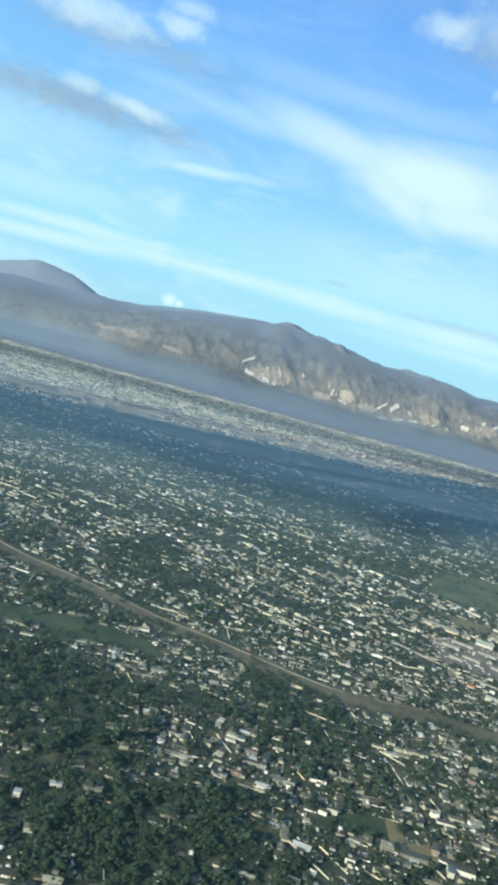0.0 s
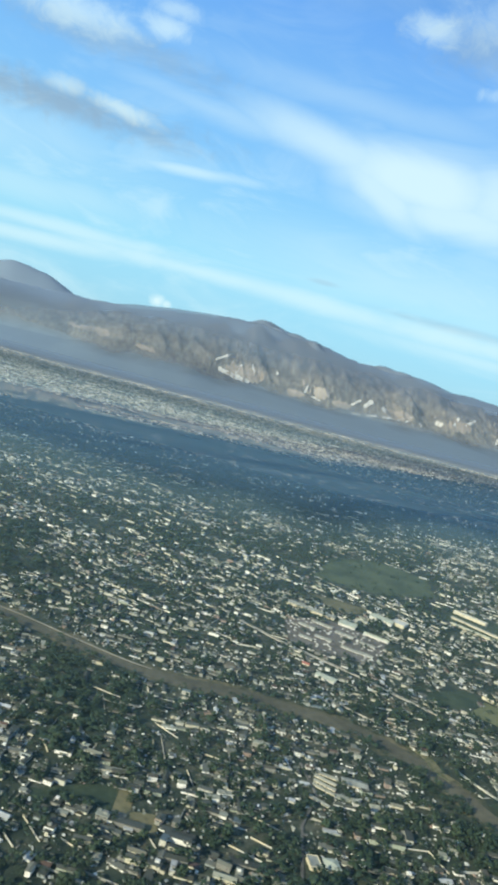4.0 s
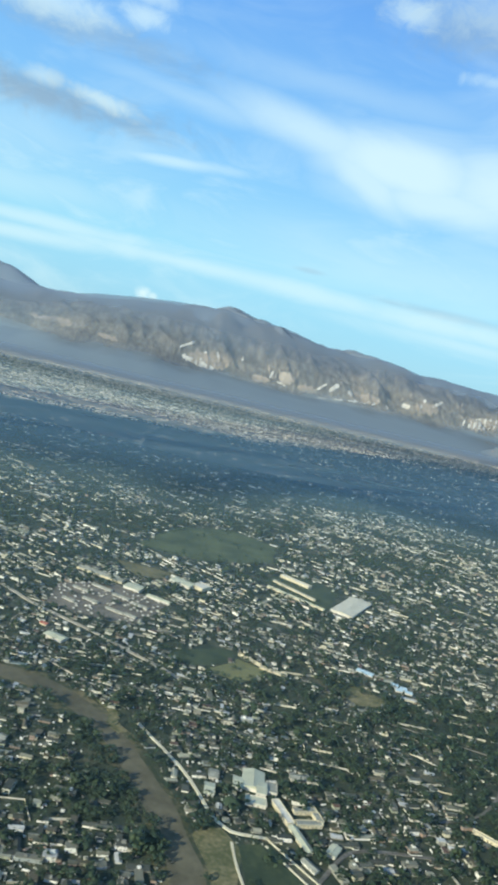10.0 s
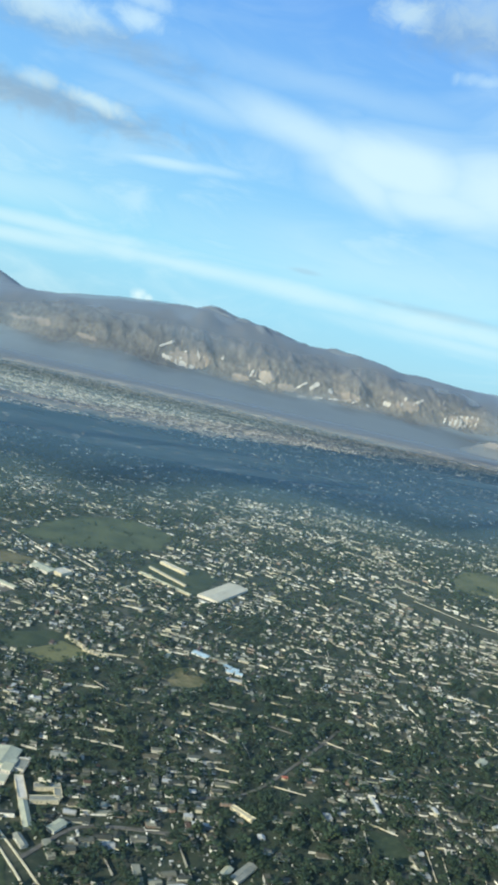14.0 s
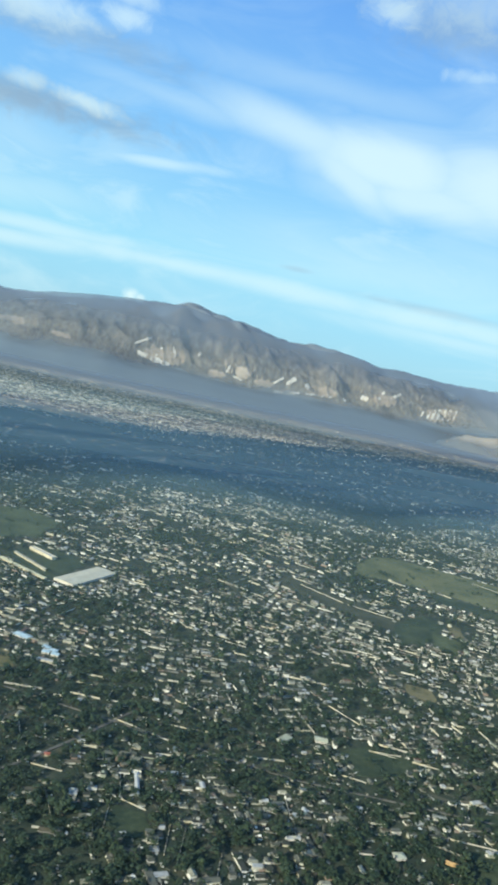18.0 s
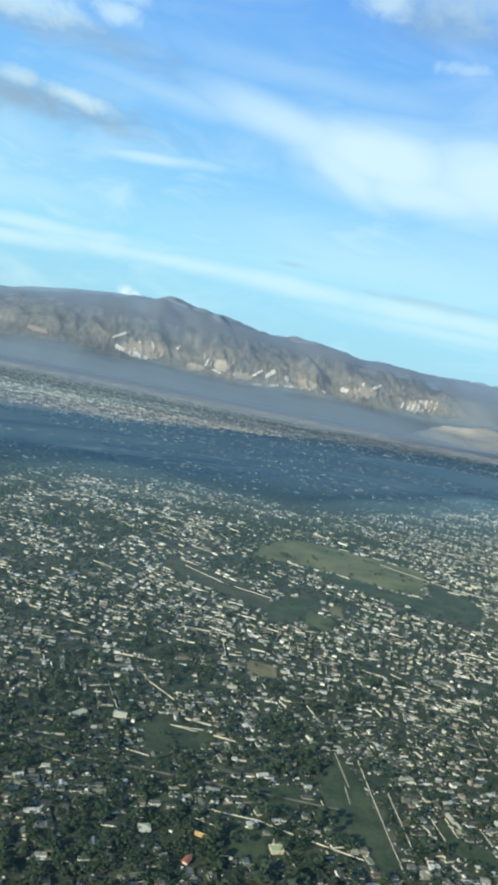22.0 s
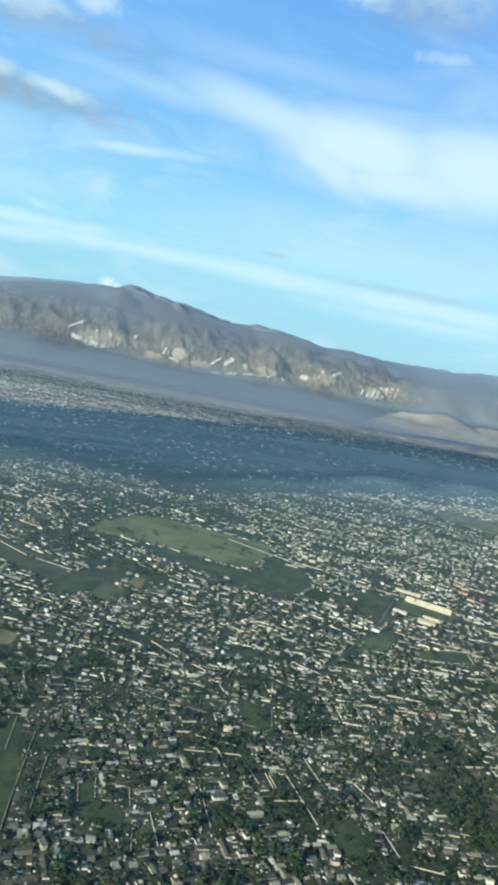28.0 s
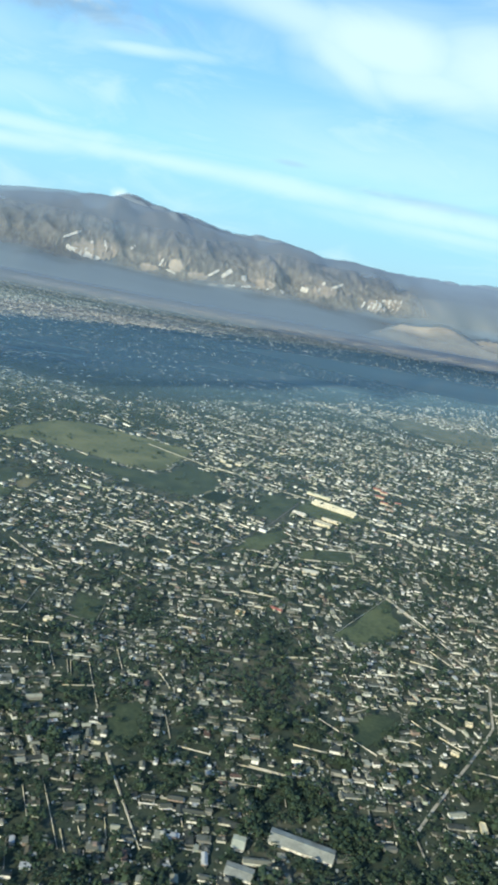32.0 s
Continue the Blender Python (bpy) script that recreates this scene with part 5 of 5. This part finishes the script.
def houses(town, x, y, turn, big, slim=False):
    """Walls and roofs of many houses: flat slabs, some with a second storey, and pitched tin roofs."""
    n = len(x)
    lx, ly = (1.05 + rs.gamma(2.2, 0.46, n)) * big, rs.uniform(0.85, 1.5, n) * big
    long_ = rs.rand(n) < 0.16
    lx[long_] *= rs.uniform(1.4, 2.2, long_.sum())
    st = np.where(rs.rand(n) < 0.18, 2, 1)
    hg = st * rs.uniform(0.40, 0.66, n) * (0.6 + 0.4 * big)
    turn = turn + np.where(rs.rand(n) < 0.27, math.pi / 2, 0) + rs.normal(0, 0.09, n)
    zero = np.zeros(n)
    town.put(spread(BOX, SIDES, x, y, zero, lx, ly, hg, turn), 0)
    pitched = rs.rand(n) < 0.42
    a, b = ~pitched, pitched
    slab = np.concatenate([SIDES, CAP]) if not slim else CAP
    town.put(spread(BOX, slab, x[a], y[a], hg[a], lx[a] + 0.22, ly[a] + 0.22, np.full(a.sum(), 0.14), turn[a]), 1)
    town.put(spread(GABLE, GFACES, x[b], y[b], hg[b] - 0.02, lx[b] + 0.3, ly[b] + 0.3, ly[b] * rs.uniform(0.16, 0.3, b.sum()), turn[b]), 1)
    k = rs.rand(n) < (0.35 if slim else 0.62)          # lower annex or shed against the house
    m = k.sum()
    ang = turn[k] + rs.randint(0, 4, m) * math.pi / 2
    off = rs.uniform(0.75, 1.15, m) * (lx[k] + ly[k]) / 4 + 0.3
    town.put(spread(BOX, np.concatenate([SIDES]), x[k] + np.cos(ang) * off, y[k] + np.sin(ang) * off, zero[k], rs.uniform(.6, 1.4, m) * big, rs.uniform(.5, 1.2, m) * big, hg[k] * rs.uniform(.5, .8, m), ang), 0)
    town.put(spread(BOX, CAP, x[k] + np.cos(ang) * off, y[k] + np.sin(ang) * off, hg[k] * 0.62, rs.uniform(.7, 1.5, m) * big, rs.uniform(.6, 1.3, m) * big, np.full(m, 0.1), ang), 1)
    if not slim:
        c = a & (rs.rand(n) < 0.3)          # upper room or water tank on the slab
        k = c.sum()
        ox, oy = rs.uniform(-.25, .25, k) * lx[c], rs.uniform(-.2, .2, k) * ly[c]
        town.put(spread(BOX, np.concatenate([SIDES, CAP]), x[c] + ox * np.cos(turn[c]) - oy * np.sin(turn[c]), y[c] + ox * np.sin(turn[c]) + oy * np.cos(turn[c]), hg[c] + 0.13, rs.uniform(.4, 1.2, k), rs.uniform(.4, 1.0, k), rs.uniform(.25, .6, k), turn[c]), 0)
        for side in (-1, 1):                # window and door openings on the long walls
            for pos_ in (-0.28, 0.0, 0.28):
                d = rs.rand(n) < 0.6
                k = d.sum()
                ox, oy = pos_ * lx[d], side * (ly[d] / 2 + 0.005)
                town.put(spread(BOX, np.concatenate([SIDES, CAP]), x[d] + ox * np.cos(turn[d]) - oy * np.sin(turn[d]), y[d] + ox * np.sin(turn[d]) + oy * np.cos(turn[d]), hg[d] * 0.42, np.full(k, 0.26), np.full(k, 0.05), np.full(k, 0.26), turn[d]), 2)


mats = [m_wall, m_roof, m_glass]
near_x, near_y, near_t = lots(78, 430, 4.4, 3.7, 62.0)
keep = (rs.rand(len(near_x)) < np.where(near_y < 230, 0.25, 0.14) + np.where(near_y < 230, 0.46, 0.53) * built_up(near_x, near_y) - 0.75 * groves(near_x, near_y) - 0.75 * smooth(146, 84, near_y)) & free(near_x, near_y, 0.8)
near_x, near_y, near_t = near_x[keep], near_y[keep], near_t[keep]

# the houses nearest to the flight path are things of their own
order = np.argsort(near_y + 0.001 * near_x)
single = order[:: max(1, int((near_y < 250).sum() / 290))][:290]
single = single[near_y[single] < 262]
rest = np.ones(len(near_x), bool)
rest[single] = False


def house_kind(lx, ly, hg, pitched, storeys, label, annex=0.0, yard=False):
    ob = new("house")
    tagged(ob, label, "house", "houses of the town")
    part("wall", box_mesh("wall", (lx, ly, hg), m_wall_one), ob)
    if pitched:
        cover = part("roof", gable_mesh("roof", (lx + 0.3, ly + 0.3, ly * 0.2), m_roof_one, (0, 0, hg + 0.1), 0.08), ob)
        part("ridge_cap", box_mesh("ridge_cap", (lx + 0.3, 0.1, 0.04), m_tin, (0, 0, hg + 0.09 + ly * 0.2)), cover)
    else:
        part("roof", box_mesh("roof", (lx + 0.24, ly + 0.24, 0.1), m_roof_one, (0, 0, hg), bottom=True), ob)
        part("roof_room", box_mesh("roof_room", (lx * 0.35, ly * 0.4, 0.3), m_wall_one, (lx * 0.18, ly * 0.1, hg + 0.09)), ob)
        part("water_tank", box_mesh("water_tank", (0.3, 0.3, 0.24), m_tin, (-lx * 0.3, ly * 0.25, hg + 0.09)), ob)
    if annex:
        part("annex", box_mesh("annex", (annex, ly * 0.7, hg * 0.6), m_wall_one, (lx / 2 + annex / 2, -ly * 0.1, 0)), ob)
        part("annex_roof", box_mesh("annex_roof", (annex + 0.1, ly * 0.7 + 0.16, 0.07), m_roof_one, (lx / 2 + annex / 2 + 0.06, -ly * 0.1, hg * 0.6), bottom=True), ob)
    if yard:
        part("yard_wall", box_mesh("yard_wall", (lx * 1.5, 0.1, 0.34), m_white, (0, -ly / 2 - 1.1, 0)), ob)
        part("yard_wall", box_mesh("yard_wall", (0.1, 1.0, 0.34), m_white, (-lx * 0.7, -ly / 2 - 0.54, 0)), ob)
    win = box_mesh("window", (0.28, 0.05, 0.2), m_glass, bottom=True)
    for s in range(storeys):
        for u in (-0.3, 0.3):
            for side in (-1, 1):
                p = part("window", win, ob)
                p.location = (u * lx, side * (ly / 2 + 0.01), hg / storeys * (s + 0.42))
    part("door", box_mesh("door", (0.24, 0.05, 0.36), m_door, (0, -ly / 2 - 0.01, 0), bottom=True), ob)
    return ob


KINDS = [house_kind(2.0, 1.6, 0.55, False, 1, "small flat-roofed plastered concrete house"), house_kind(2.2, 1.7, 1.05, False, 2, "two-storey flat-roofed plastered concrete house", 0.9),
         house_kind(1.9, 1.5, 0.5, True, 1, "small house with a pitched tin roof", 0.8), house_kind(2.7, 1.4, 0.5, True, 1, "long house with a pitched tin roof and a yard wall", 0.0, True),
         house_kind(2.1, 1.9, 0.6, False, 1, "square flat-roofed concrete house with a yard wall", 1.0, True), house_kind(1.5, 1.2, 0.45, True, 1, "very small tin-roofed house"),
         house_kind(1.8, 2.2, 0.6, False, 1, "flat-roofed concrete house with a low annex", 1.2)]
for i, k in enumerate(single):
    s = 1.5 - 0.2 * float(smooth(170, 250, near_y[k]))
    at = pose(float(near_x[k]), float(near_y[k]), 0, 0, 0, math.degrees(float(near_t[k])) + (90 if i % 4 == 1 else 0))
    if i < len(KINDS):
        KINDS[i].matrix_basis = at
    else:
        copy_thing(KINDS[rs.randint(len(KINDS))], at @ Matrix.Diagonal((s, s, s, 1)))

town = Town()
close = rest & (near_y < 215)
houses(town, near_x[close], near_y[close], near_t[close], 1.48)
tagged(new("town_houses", town.mesh("town_houses", [m_wall, m_roof_low, m_glass])), "close rows of small concrete houses with darker weathered roofs", "houses", kind="stuff")
town = Town()
close = rest & (near_y >= 215) & (near_y < 280)
houses(town, near_x[close], near_y[close], near_t[close], 1.38)
close = rest & (near_y >= 280)
houses(town, near_x[close], near_y[close], near_t[close], 1.25)
tagged(new("town_houses", town.mesh("town_houses", mats)), "dense rows of small plastered concrete houses with flat and tin roofs", "houses", kind="stuff")

mid_x, mid_y, mid_t = lots(430, 1000, 6.2, 5.3, 78.0)
keep = (rs.rand(len(mid_x)) < (0.17 + 0.58 * built_up(mid_x, mid_y)) * np.where(inside(SHADE, mid_x, mid_y), 0.25, 1.0)) & free(mid_x, mid_y, 0.4)
mid_x, mid_y, mid_t = mid_x[keep], mid_y[keep], mid_t[keep]
town = Town()
houses(town, mid_x, mid_y, mid_t, 1.55, True)
tagged(new("town_houses", town.mesh("town_houses", mats)), "spread of pale houses among trees farther out on the plain", "houses", kind="stuff")

far_x, far_y, far_t = lots(1000, 1750, 9.5, 9.0, 100.0)
keep = rs.rand(len(far_x)) < (0.40 + 0.5 * built_up(far_x, far_y)) * np.where(inside(SHADE, far_x, far_y), 0.12, 1.0)
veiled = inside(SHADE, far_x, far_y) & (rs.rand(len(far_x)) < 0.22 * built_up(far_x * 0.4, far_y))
town = Town()
houses(town, far_x[keep], far_y[keep], far_t[keep], 1.9, True)
end_x, end_y, end_t = lots(1750, 2800, 12, 13, 150.0)
keep = rs.rand(len(end_x)) < (0.45 + 0.55 * built_up(end_x * 0.3, end_y * 0.5)) * smooth(2900, 2550, end_y) * np.where(inside(SHADE, end_x, end_y), 0.3, 1.0)
houses(town, end_x[keep], end_y[keep], end_t[keep], 2.4, True)
tagged(new("town_houses", town.mesh("town_houses", [m_far, m_far, m_glass])), "far pale houses crowded below the mountain foot", "houses", kind="stuff")

# cloud shade is also put into the colours here: darker walls and roofs
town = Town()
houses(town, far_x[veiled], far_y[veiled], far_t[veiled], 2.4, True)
tagged(new("town_houses", town.mesh("town_houses", [m_wall_shaded, m_roof_low, m_glass])), "far houses with colours darkened for the shade of a cloud", "houses", kind="stuff")

# garden walls of the rest of the town
wx, wy, wt = lots(150, 800, 13, 11, 66.0)
keep = (rs.rand(len(wx)) < np.where(wy > 270, 0.62, 0.40)) & free(wx, wy, 0.6)
wx, wy, wt = wx[keep], wy[keep], wt[keep] + np.where(rs.rand(keep.sum()) < 0.5, math.pi / 2, 0) + rs.normal(0, 0.08, keep.sum())
wl = rs.gamma(3.0, 2.0, len(wx)) + 2.2
for side in (-0.5, 0.5):
    keep = free(wx + side * wl * np.cos(wt), wy + side * wl * np.sin(wt), 0.2)
    wx, wy, wt, wl = wx[keep], wy[keep], wt[keep], wl[keep]
n = len(wx)
town = Town()
town.put(spread(BOX, np.concatenate([SIDES, CAP]), wx, wy, np.zeros(n), wl, np.full(n, 0.16), np.where(wy > 262, 1.2, 1.0) * rs.uniform(0.42, 0.72, n), wt), 0)
town.m = [np.repeat((wy > 262).astype(int), 5)]
tagged(new("plot_walls", town.mesh("plot_walls", [m_fence, m_limed])), "many straight pale block walls between house plots", "walls", kind="stuff")

# sheds, heaps and other clutter of the yards
q = np.random.RandomState(77)
cx = q.uniform(-110, 830, 46000)
cy = 140 + 190 * q.rand(46000) ** 1.2
lo, hi = seen_band(cy)
keep = (cx > lo) & (cx < hi) & (q.rand(46000) < 0.18 + 0.7 * built_up(cx, cy) - 0.8 * groves(cx, cy)) & free(cx, cy, -0.5)
cx, cy = cx[keep], cy[keep]
n = len(cx)
town = Town()
town.put(spread(BOX, np.concatenate([SIDES, CAP]), cx, cy, np.zeros(n), q.gamma(2.0, 0.22, n) + 0.2, q.gamma(2.0, 0.16, n) + 0.15, q.uniform(0.12, 0.5, n), q.uniform(0, 3.14, n)), 0)
me = town.mesh("yard_clutter", [m_wall, m_roof])
me.polygons.foreach_set("material_index", np.repeat((q.rand(n) < 0.6).astype(np.int32), 5))
tagged(new("yard_clutter", me), "small sheds, tanks and heaps in the yards", "clutter", kind="stuff")

# ---- trees ----
OCTA = np.array([(1, 0, 0), (0, 1, 0), (-1, 0, 0), (0, -1, 0), (0, 0, 1), (0, 0, -1)], float)
OFACES = np.array([(0, 1, 4), (1, 2, 4), (2, 3, 4), (3, 0, 4), (1, 0, 5), (2, 1, 5), (3, 2, 5), (0, 3, 5)])


def clumps(x, y, z, r, seed, whole=True):
    """Ragged tufts of leaves: squashed, twisted eight-sided bits, or their upper halves."""
    q = np.random.RandomState(seed)
    n = len(x)
    k, faces = (6, OFACES) if whole else (5, OFACES[:4])
    unit = OCTA[None, :k] * q.uniform(0.55, 1.3, (n, k, 1)) * np.stack([r, r, r * 0.75], 1)[:, None]
    a = q.uniform(0, 6.28, n)
    c, s = np.cos(a)[:, None], np.sin(a)[:, None]
    t = q.normal(0, 0.35, (n, 1))
    v = np.stack([unit[..., 0] * c - unit[..., 1] * s + x[:, None], unit[..., 0] * s + unit[..., 1] * c + y[:, None], unit[..., 2] + unit[..., 0] * t + z[:, None]], 2).reshape(-1, 3)
    return v, (faces[None] + (np.arange(n) * k)[:, None, None]).reshape(-1, 3)


def crowns(x, y, size, per, seed, wide_=0.62, fine=1.0, whole=True):
    """Crowns of many tufts each, standing on the ground at x, y."""
    q = np.random.RandomState(seed)
    n = len(x)
    a, rad, hz = q.uniform(0, 6.28, (n, per)), np.sqrt(q.rand(n, per)) * wide_, q.rand(n, per)
    wide = size[:, None] * (1.0 - 0.35 * hz)
    px, py = x[:, None] + np.cos(a) * rad * wide, y[:, None] + np.sin(a) * rad * wide
    pz = size[:, None] * (0.32 + 0.75 * hz)
    pr = size[:, None] * q.uniform(0.16, 0.42, (n, per)) * (1.4 if per < 5 else 0.95) * fine
    return clumps(px.ravel(), py.ravel(), pz.ravel(), pr.ravel(), seed + 1, whole)


def tree_spots(y0, y1, each, seed):
    q = np.random.RandomState(seed)
    lo, hi = seen_band(y1)
    n = int((hi - lo) * (y1 - y0) / each)
    x, y = q.uniform(lo, hi, n), q.uniform(y0, y1, n)
    a, b = -0.34 * y - 25, 650 + 0.64 * y
    keep = (x > a) & (x < b) & (q.rand(n) < np.maximum(0.82 - 0.50 * built_up(x, y), groves(x, y)))
    return x[keep], y[keep]


def clear(x, y):
    ok = np.ones(len(x), bool)
    few = vnoise(x, y, 5.0, 3) > 0.74
    for poly in FIELD_POLYS:
        ok &= ~inside(poly, x, y) | few
    ok &= near_line(RIVER, x, y) > 4.6
    for name, line, width, mat, label in ROADS:
        ok &= near_line(line, x, y) > width / 2 + (1.7 if mat in (m_pave, m_lane) else 0.6)
    for a, b in WALLS:
        mx, my = (a[0] + b[0]) / 2, (a[1] + b[1]) / 2 - 0.8
        reach = math.hypot(b[0] - a[0], b[1] - a[1]) / 2 + 2.5
        close_by = (np.abs(x - mx) < reach) & (np.abs(y - my) < reach)
        if close_by.any():
            ok[close_by] &= near_line([(a[0], a[1] - 0.8), (b[0], b[1] - 0.8)], x[close_by], y[close_by]) > 1.3
    for bx, by, a, b, turn in TAKEN:
        c, s = math.cos(radians(turn)), math.sin(radians(turn))
        u, v = (x - bx) * c + (y - by) * s, (y - by) * c - (x - bx) * s
        ok &= (np.abs(u) > a + 0.7) | (np.abs(v) > b + 0.4)
    return ok


tx, ty = tree_spots(140, 255, 5.6, 3)
ok = clear(tx, ty)
tx, ty = tx[ok], ty[ok]
size = np.random.RandomState(8).gamma(3.2, 0.34, len(tx)) + 0.55
own = np.argsort(ty)[:: max(1, int((ty < 230).sum() / 240))][:240]
own = own[ty[own] < 240]
others = np.ones(len(tx), bool)
others[own] = False
me = np_mesh("town_trees", *crowns(tx[others], ty[others], size[others], 22, 21, 1.0, 0.82, False), [m_leaf], soft=True)
tagged(new("town_trees", me), "dark green leafy trees growing thickly between the houses", "trees", kind="stuff")
fx, fy = tree_spots(255, 460, 6.4, 13)
ok = clear(fx, fy)
fx, fy = fx[ok], fy[ok]
me = np_mesh("town_trees", *crowns(fx, fy, np.random.RandomState(18).gamma(4, 0.30, len(fx)) + 0.6, 8, 23, 0.95, 1.1, False), [m_leaf], soft=True)
tagged(new("town_trees", me), "dark green trees between the houses beyond the river", "trees", kind="stuff")

TREES = []
for k in range(6):
    ob = new("tree")
    tagged(ob, ["broad dark green leafy tree", "tall dark green tree with a ragged crown", "low spreading green tree"][k % 3], "tree", "trees between the houses")
    one = np.ones(1)
    part("crown", np_mesh("crown", *crowns(one * 0, one * 0, one * 1.0, 34, 50 + k), [m_leaf], soft=True), ob)
    rings = [(0.0, 0.09), (0.35, 0.06), (0.8, 0.035)]
    v = [(r * math.cos(a) + 0.03 * z, r * math.sin(a), z) for z, r in rings for a in [i * math.pi / 3 for i in range(6)]]
    f = [(r * 6 + i, r * 6 + (i + 1) % 6, r * 6 + 6 + (i + 1) % 6, r * 6 + 6 + i) for r in range(2) for i in range(6)]
    part("trunk", np_mesh("trunk", v, f, [m_trunk]), ob)
    TREES.append(ob)
for i, k in enumerate(own):
    s = float(size[k]) * 1.15
    at = pose(float(tx[k]), float(ty[k]), 0, 0, 0, i * 47.0) @ Matrix.Diagonal((s, s, s * (0.9 + 0.3 * (i % 5) / 4), 1))
    if i < 6:
        TREES[i].matrix_basis = at
    else:
        copy_thing(TREES[i % 6], at @ Matrix.Diagonal((1 / TREES[i % 6].scale.x, 1 / TREES[i % 6].scale.y, 1 / TREES[i % 6].scale.z, 1)))

tx, ty = tree_spots(460, 1000, 13, 5)
ok = clear(tx, ty)
tx, ty = tx[ok], ty[ok]
me = np_mesh("plain_trees", *crowns(tx, ty, np.random.RandomState(9).gamma(9, 0.15, len(tx)) + 0.6, 3, 31), [m_leaf], soft=True)
tagged(new("plain_trees", me), "dark green trees spread over the plain", "trees", kind="stuff")
tx, ty = tree_spots(1000, 2900, 90, 7)
q = np.random.RandomState(10)
ok = ~inside(FIELD_POLYS[STRIP], tx, ty) | (q.rand(len(tx)) < 0.25)
tx, ty = tx[ok], ty[ok]
me = np_mesh("far_woods", *crowns(tx, ty, q.gamma(9, 0.2, len(tx)) + 0.8, 2, 41), [m_leaf], soft=True)
tagged(new("far_woods", me), "far dark woods below the mountain", "trees", kind="stuff")
